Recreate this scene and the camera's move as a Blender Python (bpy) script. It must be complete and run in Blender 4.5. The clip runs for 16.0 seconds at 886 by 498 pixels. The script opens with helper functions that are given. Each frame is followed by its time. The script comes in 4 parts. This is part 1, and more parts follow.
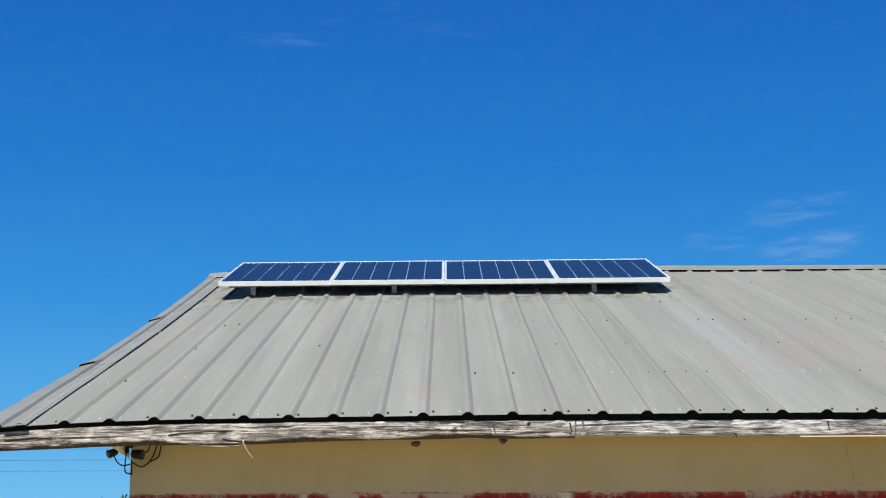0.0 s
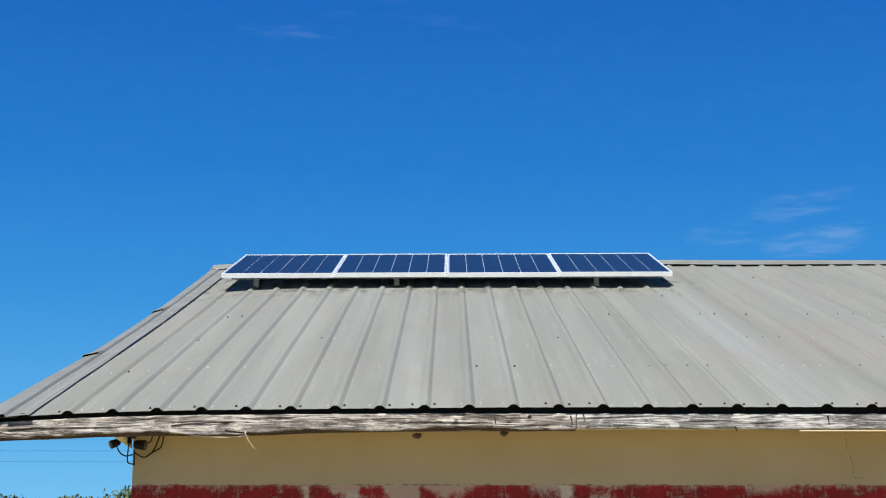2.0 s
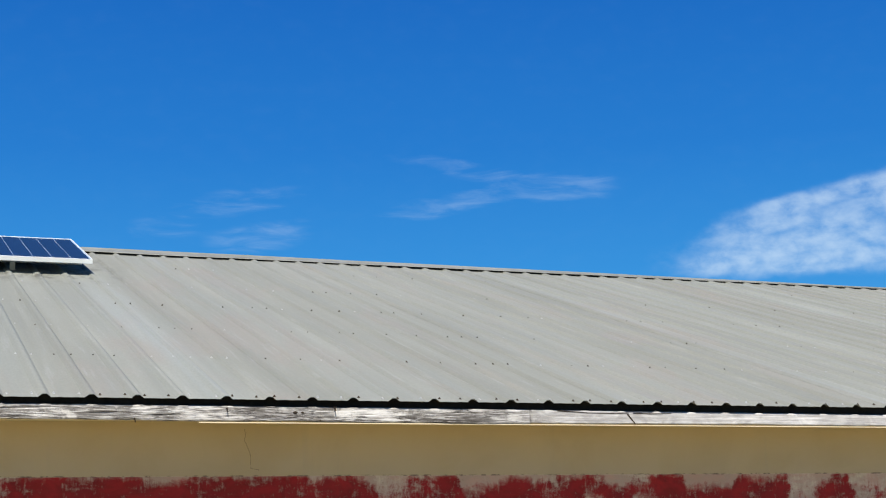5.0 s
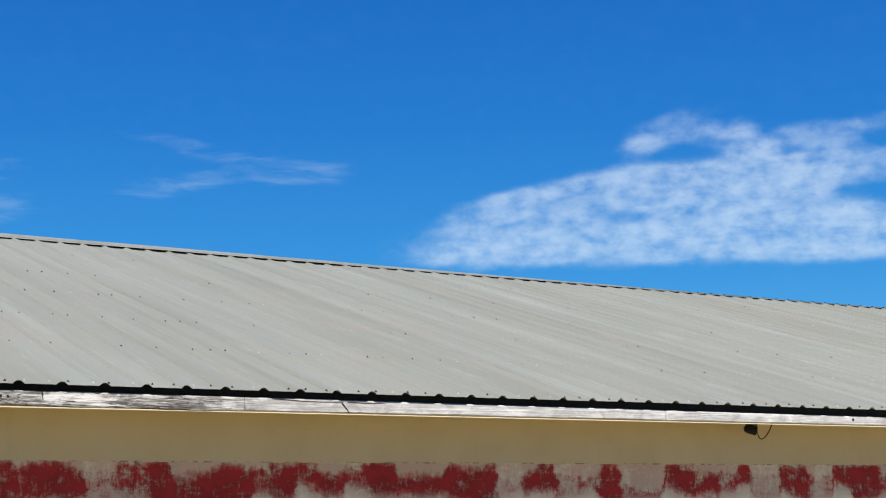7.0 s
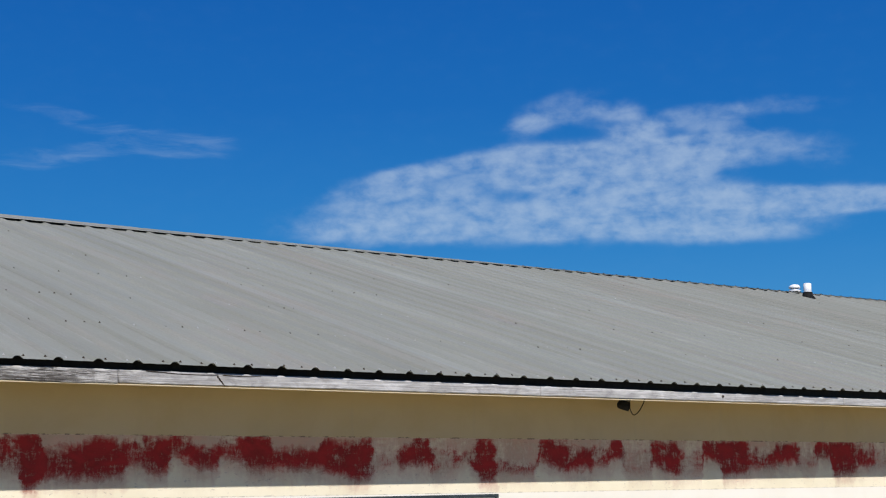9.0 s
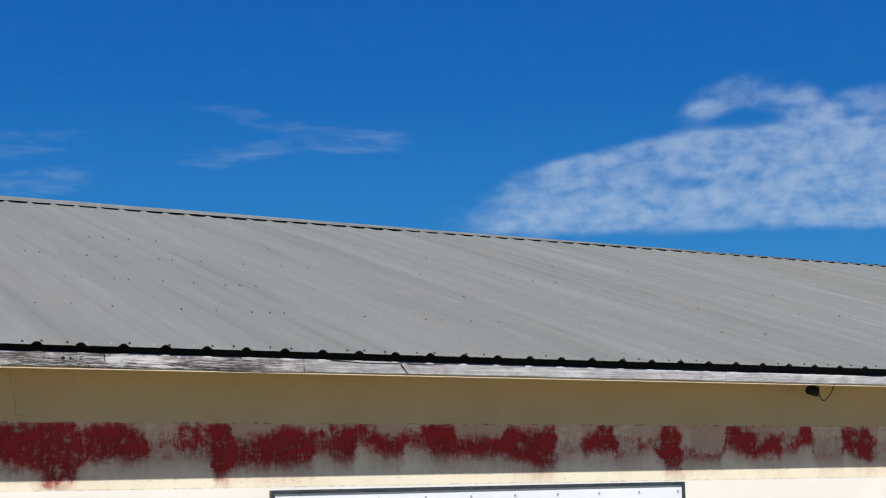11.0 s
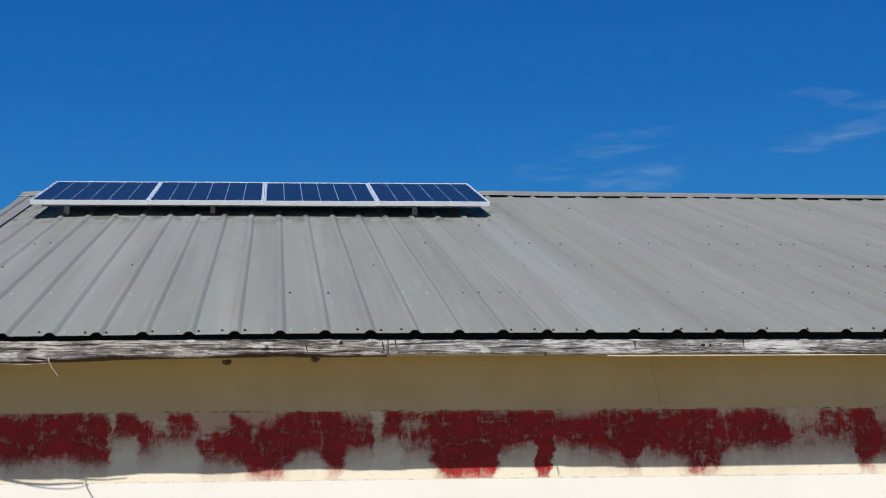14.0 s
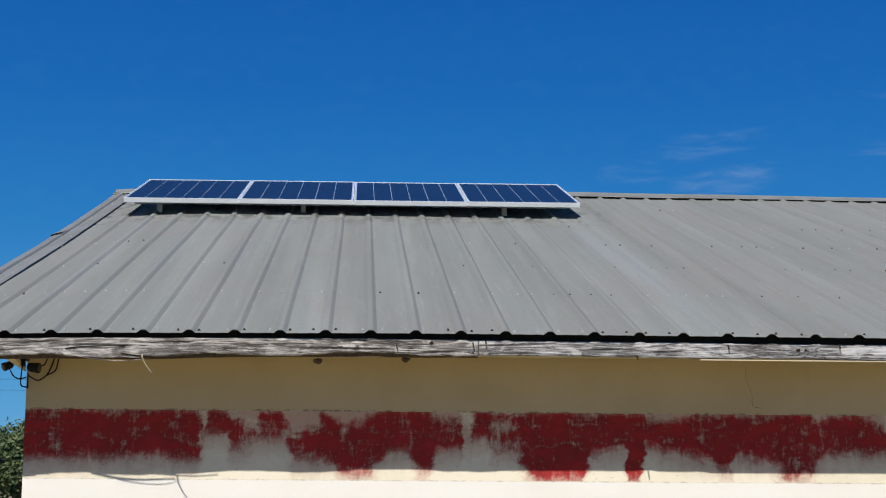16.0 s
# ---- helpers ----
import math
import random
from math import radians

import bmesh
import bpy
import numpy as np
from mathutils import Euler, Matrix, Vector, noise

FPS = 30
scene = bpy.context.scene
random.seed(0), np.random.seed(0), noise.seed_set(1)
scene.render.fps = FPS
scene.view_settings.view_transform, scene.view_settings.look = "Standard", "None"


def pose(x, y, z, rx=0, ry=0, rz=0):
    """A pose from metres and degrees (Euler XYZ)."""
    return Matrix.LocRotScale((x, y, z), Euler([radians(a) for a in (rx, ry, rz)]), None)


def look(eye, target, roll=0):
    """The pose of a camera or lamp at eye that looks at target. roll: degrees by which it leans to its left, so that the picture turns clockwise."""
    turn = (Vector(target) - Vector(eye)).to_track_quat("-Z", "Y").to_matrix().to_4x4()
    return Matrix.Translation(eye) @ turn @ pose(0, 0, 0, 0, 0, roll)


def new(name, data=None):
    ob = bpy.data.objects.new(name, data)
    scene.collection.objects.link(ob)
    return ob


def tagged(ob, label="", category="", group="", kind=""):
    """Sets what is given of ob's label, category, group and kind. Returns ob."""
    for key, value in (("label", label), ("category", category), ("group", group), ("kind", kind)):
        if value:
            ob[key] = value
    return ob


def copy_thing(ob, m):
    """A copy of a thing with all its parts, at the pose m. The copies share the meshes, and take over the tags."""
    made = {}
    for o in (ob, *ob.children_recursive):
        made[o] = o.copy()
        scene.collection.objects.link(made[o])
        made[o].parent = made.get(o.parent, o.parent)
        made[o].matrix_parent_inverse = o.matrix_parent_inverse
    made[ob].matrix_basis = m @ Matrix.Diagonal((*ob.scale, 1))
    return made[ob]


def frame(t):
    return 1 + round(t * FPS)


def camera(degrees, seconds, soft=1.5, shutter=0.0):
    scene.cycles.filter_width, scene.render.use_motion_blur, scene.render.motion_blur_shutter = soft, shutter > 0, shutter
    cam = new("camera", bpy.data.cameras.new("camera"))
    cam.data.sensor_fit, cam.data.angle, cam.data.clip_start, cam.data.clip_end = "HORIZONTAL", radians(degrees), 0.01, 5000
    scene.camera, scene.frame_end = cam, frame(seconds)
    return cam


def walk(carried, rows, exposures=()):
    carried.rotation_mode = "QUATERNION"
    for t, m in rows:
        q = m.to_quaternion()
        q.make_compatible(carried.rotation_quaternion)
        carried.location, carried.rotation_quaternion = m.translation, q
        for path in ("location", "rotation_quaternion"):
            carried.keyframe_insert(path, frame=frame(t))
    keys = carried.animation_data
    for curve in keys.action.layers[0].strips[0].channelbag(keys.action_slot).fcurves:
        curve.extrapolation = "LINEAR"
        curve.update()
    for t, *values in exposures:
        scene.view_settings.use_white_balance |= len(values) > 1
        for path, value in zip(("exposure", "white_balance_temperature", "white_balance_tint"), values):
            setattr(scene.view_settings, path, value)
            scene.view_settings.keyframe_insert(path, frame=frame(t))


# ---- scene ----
cam = camera(32.89, 16.0, 1.15)
# seconds, x, y, z, yaw, pitch, roll
ROWS = [
    (0.0, 0.132, -3.369, 2.106, 0.17, 11.10, -0.50),
    (0.5, 0.132, -3.316, 2.118, 0.38, 11.21, -0.57),
    (1.0, 0.137, -3.352, 2.102, 1.07, 11.21, -0.56),
    (1.5, 0.126, -3.372, 2.102, 1.18, 11.06, -0.38),
    (2.0, 0.139, -3.397, 2.100, 0.31, 10.84, -0.16),
    (2.5, 0.151, -3.354, 2.102, -1.97, 10.66, -0.46),
    (3.0, 0.165, -3.326, 2.104, -5.92, 10.49, -0.67),
    (3.5, 0.233, -3.353, 2.112, -9.42, 10.41, -0.58),
    (4.0, 0.297, -3.322, 2.103, -13.15, 10.44, -0.97),
    (4.5, 0.323, -3.348, 2.103, -17.06, 10.37, -1.19),
    (4.7, 0.323, -3.348, 2.103, -18.76, 10.32, -1.19),
    (6.8, 0.371, -3.398, 2.120, -30.42, 9.68, -0.81),
    (7.0, 0.371, -3.398, 2.120, -31.42, 9.52, -0.81),
    (7.5, 0.385, -3.429, 2.121, -33.80, 9.38, -0.78),
    (8.0, 0.396, -3.458, 2.104, -35.16, 9.14, -0.74),
    (8.2, 0.396, -3.458, 2.104, -35.54, 9.04, -0.74),
    (8.6, 0.396, -3.458, 2.104, -35.88, 8.84, -0.74),
    (9.3, 0.399, -3.431, 2.097, -35.51, 8.39, -0.74),
    (10.3, 0.402, -3.404, 2.090, -31.96, 8.27, -0.67),
    (10.5, 0.402, -3.404, 2.090, -31.24, 8.25, -0.67),
    (11.0, 0.389, -3.389, 2.084, -29.10, 8.33, -0.86),
    (11.5, 0.348, -3.414, 2.090, -26.25, 8.38, -0.75),
    (12.0, 0.338, -3.416, 2.076, -22.45, 8.57, -0.86),
    (12.5, 0.318, -3.386, 2.072, -18.24, 8.50, -0.80),
    (13.0, 0.302, -3.342, 2.067, -13.47, 8.46, -0.82),
    (13.5, 0.253, -3.332, 2.060, -9.56, 8.33, -0.81),
    (14.0, 0.210, -3.328, 2.064, -6.40, 8.28, -0.85),
    (14.5, 0.193, -3.272, 2.074, -4.54, 8.31, -0.63),
    (15.0, 0.188, -3.284, 2.067, -4.04, 8.32, -0.19),
    (15.5, 0.176, -3.269, 2.067, -3.56, 8.32, 0.14),
    (16.0, 0.184, -3.292, 2.070, -3.09, 8.32, 0.19),
]
walk(cam, [(t, pose(x, y, z, 90 + pitch, 0, yaw) @ pose(0, 0, 0, 0, 0, roll)) for t, x, y, z, yaw, pitch, roll in ROWS],
     exposures=[(0.0, 0.54, 6600, 9), (4.5, 0.56, 6600, 9), (6.8, 0.59, 6590, 9), (7.2, 0.51, 6560, 9.5), (7.5, 0.31, 6420, 11), (8.0, 0.17, 6280, 12), (8.6, 0.1, 6260, 12), (10.3, 0.06, 6220, 12), (16.0, 0.02, 6230, 12)])

# ---- measures of the place ----
RIB = 0.2286            # spacing of the roofing ribs
EAVE_Y, EAVE_Z = 4.295, 2.736   # pan of the sheets at the eave edge
SLOPE = 0.285
RIDGE_Y = 11.36
LEFT, RIGHT = -2.29, 25.0
WALL_Y = 4.761
CORNER_X = -1.582
SUN_FROM = Vector((-0.30, -1.0, 1.325)).normalized()


def roof_z(y, x=5.0):
    """Pan of the roof sheets; the whole roof runs down slightly towards the far end."""
    return EAVE_Z + (y - EAVE_Y) * SLOPE - 0.0027 * (x - 5.0)


# ---- node helpers ----
def material(name):
    m = bpy.data.materials.new(name)
    m.use_nodes = True
    nt = m.node_tree
    b = nt.nodes["Principled BSDF"]
    return m, nt, b


def math_node(nt, op, a, b=None, c=None, clamp=False):
    n = nt.nodes.new("ShaderNodeMath")
    n.operation, n.use_clamp = op, clamp
    for i, v in enumerate((a, b, c)):
        if v is None:
            continue
        if isinstance(v, (int, float)):
            n.inputs[i].default_value = v
        else:
            nt.links.new(v, n.inputs[i])
    return n.outputs[0]


def smooth(nt, v, lo, hi, out_lo=0.0, out_hi=1.0):
    n = nt.nodes.new("ShaderNodeMapRange")
    n.interpolation_type = "SMOOTHSTEP"
    nt.links.new(v, n.inputs[0])
    for i, x in enumerate((lo, hi, out_lo, out_hi)):
        n.inputs[i + 1].default_value = x
    return n.outputs[0]


def coords(nt, scale=(1, 1, 1), offset=(0, 0, 0), source="Object"):
    tc = nt.nodes.new("ShaderNodeTexCoord")
    mp = nt.nodes.new("ShaderNodeMapping")
    mp.inputs["Scale"].default_value = scale
    mp.inputs["Location"].default_value = offset
    nt.links.new(tc.outputs[source], mp.inputs["Vector"])
    return mp.outputs[0]


def noise_node(nt, vec, scale=1.0, detail=4.0, rough=0.55, distort=0.0):
    n = nt.nodes.new("ShaderNodeTexNoise")
    nt.links.new(vec, n.inputs["Vector"])
    n.inputs["Scale"].default_value, n.inputs["Detail"].default_value = scale, detail
    n.inputs["Roughness"].default_value, n.inputs["Distortion"].default_value = rough, distort
    return n.outputs["Fac"]


def mix(nt, fac, a, b, blend="MIX"):
    n = nt.nodes.new("ShaderNodeMix")
    n.data_type, n.blend_type = "RGBA", blend
    for sock, v in ((n.inputs[0], fac), (n.inputs[6], a), (n.inputs[7], b)):
        if isinstance(v, (int, float)):
            sock.default_value = v
        elif isinstance(v, (tuple, list)):
            sock.default_value = (*v[:3], 1)
        else:
            nt.links.new(v, sock)
    return n.outputs[2]


def bump(nt, b, height, strength=0.3, distance=0.01):
    n = nt.nodes.new("ShaderNodeBump")
    n.inputs["Strength"].default_value, n.inputs["Distance"].default_value = strength, distance
    nt.links.new(height, n.inputs["Height"])
    nt.links.new(n.outputs[0], b.inputs["Normal"])


def separate(nt, vec):
    n = nt.nodes.new("ShaderNodeSeparateXYZ")
    nt.links.new(vec, n.inputs[0])
    return n.outputs


# ---- world: clear blue sky with thin clouds, sun behind the camera ----
world = bpy.data.worlds.new("sky")
scene.world = world
world.use_nodes = True
wt = world.node_tree
background = wt.nodes["Background"]
sky = wt.nodes.new("ShaderNodeTexSky")
sky.sky_type, sky.sun_disc = "NISHITA", False
sky.sun_elevation, sky.sun_rotation = radians(51.8), radians(196.7)
sky.altitude, sky.air_density, sky.dust_density, sky.ozone_density = 0, 1.0, 0.3, 3.0
scaled = mix(wt, 1.0, sky.outputs[0], (0.03, 0.045, 0.08), "MULTIPLY")

direction = wt.nodes.new("ShaderNodeTexCoord").outputs["Generated"]
dx, dy, dz = separate(wt, direction)[:3]
azimuth = math_node(wt, "MULTIPLY", math_node(wt, "ARCTAN2", dx, dy), 180 / math.pi)
height = math_node(wt, "MULTIPLY", math_node(wt, "ARCSINE", dz), 180 / math.pi)
# the deep clear blue of the day, paler towards the horizon
blue = wt.nodes.new("ShaderNodeValToRGB")
wt.links.new(math_node(wt, "DIVIDE", height, 90.0, clamp=True), blue.inputs[0])
BLUES = [(0, .14, .40, .65), (4, .068, .295, .57), (9, .024, .199, .498), (14, .011, .137, .432), (20, .006, .098, .372), (30, .006, .08, .31), (90, .005, .058, .24)]
stops = blue.color_ramp.elements
while len(stops) < len(BLUES):
    stops.new(0.5)
for e, (deg, r, g, b_) in zip(stops, BLUES):
    e.position, e.color = deg / 90, (r, g, b_, 1)
tinted = mix(wt, 0.05, blue.outputs[0], scaled)
flat = wt.nodes.new("ShaderNodeCombineXYZ")
wt.links.new(azimuth, flat.inputs[0])
wt.links.new(height, flat.inputs[1])


def stretched(sx, sy, turn, offset):
    n = wt.nodes.new("ShaderNodeMapping")
    n.inputs["Scale"].default_value = (sx, sy, 1)
    n.inputs["Rotation"].default_value = (0, 0, radians(turn))
    n.inputs["Location"].default_value = offset
    wt.links.new(flat.outputs[0], n.inputs[0])
    return n.outputs[0]


puffs = noise_node(wt, stretched(1.05, 1.6, -4, (3.1, 0.4, 0)), 1.0, 5, 0.55, 0.15)
fringe = noise_node(wt, stretched(0.32, 0.75, -8, (1.7, 2.2, 0)), 1.0, 4, 0.55, 0.4)
shreds = noise_node(wt, stretched(0.42, 1.5, -7, (5.2, 1.1, 3)), 1.0, 6, 0.6, 0.5)
streaks = noise_node(wt, stretched(0.45, 2.4, -9, (9.2, 4.4, 2)), 1.0, 6, 0.6, 0.6)
# soft lobes: azimuth, elevation, half widths, tilt in degrees, weight
BANK = [(37.8, 11.36, 2.73, 0.82, 11, 0.9), (40.9, 11.58, 2.74, 0.92, -1, 1), (42.9, 11.06, 3.03, 1.34, -1, 1), (33.9, 9.40, 3.02, 0.67, 4, 1), (37.6, 9.58, 3.77, 0.82, -1, 1),
        (41.4, 9.63, 3.02, 0.89, -1, 0.9), (45.1, 9.94, 3.33, 1.19, -1, 0.95), (48.0, 9.66, 3.02, 0.89, -1, 0.9), (50.5, 10.04, 2.27, 0.52, -1, 0.8), (52.2, 9.94, 2.12, 0.45, -1, 0.75),
        (31.2, 9.56, 1.9, 0.60, 2, 0.5), (46.5, 8.86, 3.01, 0.36, -1, 0.5), (33.1, 10.89, 2.12, 0.57, 14, 0.85), (35.1, 11.62, 1.82, 0.36, 11, 0.6), (34.6, 10.35, 2.3, 0.6, 2, 0.6)]
# the upper puffs, and two gaps of clear sky among them
CREST = [(40.3, 13.73, 1.69, 0.60, 14, 0.72), (39.1, 13.18, 0.92, 0.37, 9, 0.5), (46.1, 13.34, 1.68, 0.45, -1, 0.8), (47.3, 12.11, 2.13, 0.74, -1, 0.9), (48.9, 13.60, 1.84, 0.33, -1, 0.5),
         (50.3, 11.85, 1.06, 0.60, -1, 0.5), (43.4, 12.81, 0.92, 0.57, -1, 0.65), (42.7, 13.72, 0.92, 0.40, -1, 0.55), (45.0, 11.86, 1.83, 0.60, -1, 0.7), (41.9, 12.84, 1.15, 0.39, -1, -0.12), (48.1, 11.00, 1.67, 0.27, -1, -0.15), (44.2, 12.60, 2.40, 0.50, -3, 0.45), (37.6, 12.25, 1.70, 0.34, 12, 0.4), (42.9, 13.3, 1.9, 0.5, -2, 0.45)]
WISPS = [(-6.5, 18.9, 1.9, 0.38, -4, 0.55), (-4.0, 19.6, 1.4, 0.25, -4, 0.35), (-2.5, 20.3, 0.9, 0.25, 0, 0.40), (-0.4, 19.5, 2.0, 0.30, -8, 0.45), (1.3, 20.4, 1.4, 0.29, -1, 0.35),
         (13.1, 12.1, 2.3, 0.50, 8, 0.95), (10.3, 11.1, 1.5, 0.38, 2, 0.65), (14.0, 10.8, 1.9, 0.59, 7, 0.90), (6.5, 10.9, 0.9, 0.30, 8, 0.40), (21.1, 13.5, 2.0, 0.30, -9, 0.60),
         (22.9, 13.1, 1.8, 0.39, -9, 0.70), (25.3, 12.5, 2.4, 0.51, 2, 1.00), (21.0, 11.9, 2.3, 0.43, 9, 0.90), (23.7, 12.4, 1.8, 0.30, 8, 0.60), (26.4, 12.1, 1.3, 0.17, -2, 0.50)]


def lobes(table):
    """Sum of soft ellipses on the sky."""
    total = None
    for ca, ce, ra, re, tilt, weight in table:
        u = math_node(wt, "SUBTRACT", azimuth, ca)
        w = math_node(wt, "SUBTRACT", height, ce)
        c, s = math.cos(radians(tilt)), math.sin(radians(tilt))
        p = math_node(wt, "ADD", math_node(wt, "MULTIPLY", u, c / ra), math_node(wt, "MULTIPLY", w, s / ra))
        q = math_node(wt, "SUBTRACT", math_node(wt, "MULTIPLY", w, c / re), math_node(wt, "MULTIPLY", u, s / re))
        d2 = math_node(wt, "ADD", math_node(wt, "MULTIPLY", p, p), math_node(wt, "MULTIPLY", q, q))
        one = smooth(wt, d2, 2.2, 0.0, 0, weight)
        total = one if total is None else math_node(wt, "ADD", total, one)
    return total


def centred(n, k):
    return math_node(wt, "MULTIPLY", math_node(wt, "SUBTRACT", n, 0.5), k)


bank = math_node(wt, "ADD", lobes(BANK), lobes(CREST))
held = math_node(wt, "MINIMUM", bank, 1.0)
v = math_node(wt, "ADD", held, math_node(wt, "ADD", centred(puffs, 2.5), math_node(wt, "ADD", centred(fringe, 0.9), centred(shreds, 1.2))))
thick = math_node(wt, "MULTIPLY", smooth(wt, v, -0.30, 1.85, 0, 0.58), smooth(wt, bank, -0.15, 1.45))
thin = lobes(WISPS)
v = math_node(wt, "ADD", math_node(wt, "MULTIPLY", math_node(wt, "MINIMUM", thin, 1.0), 0.7), math_node(wt, "ADD", centred(streaks, 3.0), centred(fringe, 1.8)))
thin = math_node(wt, "MULTIPLY", smooth(wt, v, 0.0, 1.9, 0, 0.18), smooth(wt, thin, 0.0, 1.0))
cover = math_node(wt, "MAXIMUM", thick, thin)
clouded = mix(wt, cover, tinted, (0.49, 0.595, 0.69))
wt.links.new(clouded, background.inputs[0])
background.inputs[1].default_value = 1.0

sun = new("sun", bpy.data.lights.new("sun", "SUN"))
sun.data.energy, sun.data.angle, sun.data.color = 5.0, radians(0.53), (1.0, 0.95, 0.87)
sun.matrix_world = look(SUN_FROM * 40, (0, 0, 0))


# ---- materials ----
def make_roofing():
    m, nt, b = material("weathered_grey_sheet")
    info = nt.nodes.new("ShaderNodeObjectInfo")
    runs = noise_node(nt, coords(nt, (7.0, 0.35, 0.35)), 1.0, 6, 0.6)
    pans = noise_node(nt, coords(nt, (3.3, 0.06, 0.06), (2, 0, 0)), 1.0, 3, 0.6)
    blotch = noise_node(nt, coords(nt, (1.2, 0.9, 0.9)), 1.0, 6, 0.65, 0.6)
    fine = noise_node(nt, coords(nt, (90, 30, 30)), 1.0, 3, 0.6)
    base = mix(nt, smooth(nt, pans, 0.34, 0.66), (0.211, 0.215, 0.180), (0.245, 0.255, 0.222))
    base = mix(nt, smooth(nt, runs, 0.45, 0.8, 0, 0.5), base, (0.305, 0.31, 0.28))
    base = mix(nt, smooth(nt, blotch, 0.5, 0.8, 0, 0.3), base, (0.212, 0.204, 0.166))
    base = mix(nt, smooth(nt, info.outputs["Random"], 0, 1, 0, 0.35), base, (0.205, 0.203, 0.17))
    rosy = noise_node(nt, coords(nt, (1.7, 0.45, 0.45), (4, 7, 0)), 1.0, 5, 0.65, 0.4)
    base = mix(nt, smooth(nt, rosy, 0.50, 0.68, 0, 0.5), base, (0.250, 0.226, 0.196))
    scuff = noise_node(nt, coords(nt, (26, 1.3, 1.3), (9, 2, 0)), 1.0, 6, 0.7)
    base = mix(nt, smooth(nt, scuff, 0.54, 0.72, 0, 0.5), base, (0.30, 0.305, 0.285))
    cool = noise_node(nt, coords(nt, (2.1, 0.05, 0.05), (11, 0, 3)), 1.0, 4, 0.65)
    base = mix(nt, smooth(nt, cool, 0.56, 0.68, 0, 0.42), base, (0.262, 0.286, 0.282))
    # noise-broken dark patches towards the top of the slope, at the panels' end
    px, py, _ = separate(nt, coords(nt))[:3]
    dark_blots = noise_node(nt, coords(nt, (9, 3.5, 3.5), (5, 1, 0)), 1.0, 6, 0.7)
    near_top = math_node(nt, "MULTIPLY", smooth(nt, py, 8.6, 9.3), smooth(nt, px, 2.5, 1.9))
    base = mix(nt, math_node(nt, "MULTIPLY", near_top, smooth(nt, dark_blots, 0.46, 0.64, 0, 0.75)), base, (0.085, 0.080, 0.068))
    base = mix(nt, smooth(nt, fine, 0.35, 0.7, 0, 0.16), base, (0.11, 0.11, 0.10))
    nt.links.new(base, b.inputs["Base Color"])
    b.inputs["Metallic"].default_value, b.inputs["Specular IOR Level"].default_value = 0.05, 0.3
    nt.links.new(smooth(nt, runs, 0.3, 0.7, 0.55, 0.7), b.inputs["Roughness"])
    bump(nt, b, fine, 0.12, 0.002)
    return m


def make_flashing():
    m, nt, b = material("grey_flashing")
    blotch = noise_node(nt, coords(nt, (3, 2, 2)), 1.0, 6, 0.65, 0.4)
    fine = noise_node(nt, coords(nt, (60, 60, 60)), 1.0, 3)
    base = mix(nt, smooth(nt, blotch, 0.35, 0.7), (0.212, 0.212, 0.178), (0.262, 0.264, 0.232))
    base = mix(nt, smooth(nt, fine, 0.5, 0.8, 0, 0.3), base, (0.12, 0.115, 0.10))
    nt.links.new(base, b.inputs["Base Color"])
    b.inputs["Metallic"].default_value, b.inputs["Roughness"].default_value = 0.2, 0.5
    bump(nt, b, fine, 0.1, 0.002)
    return m


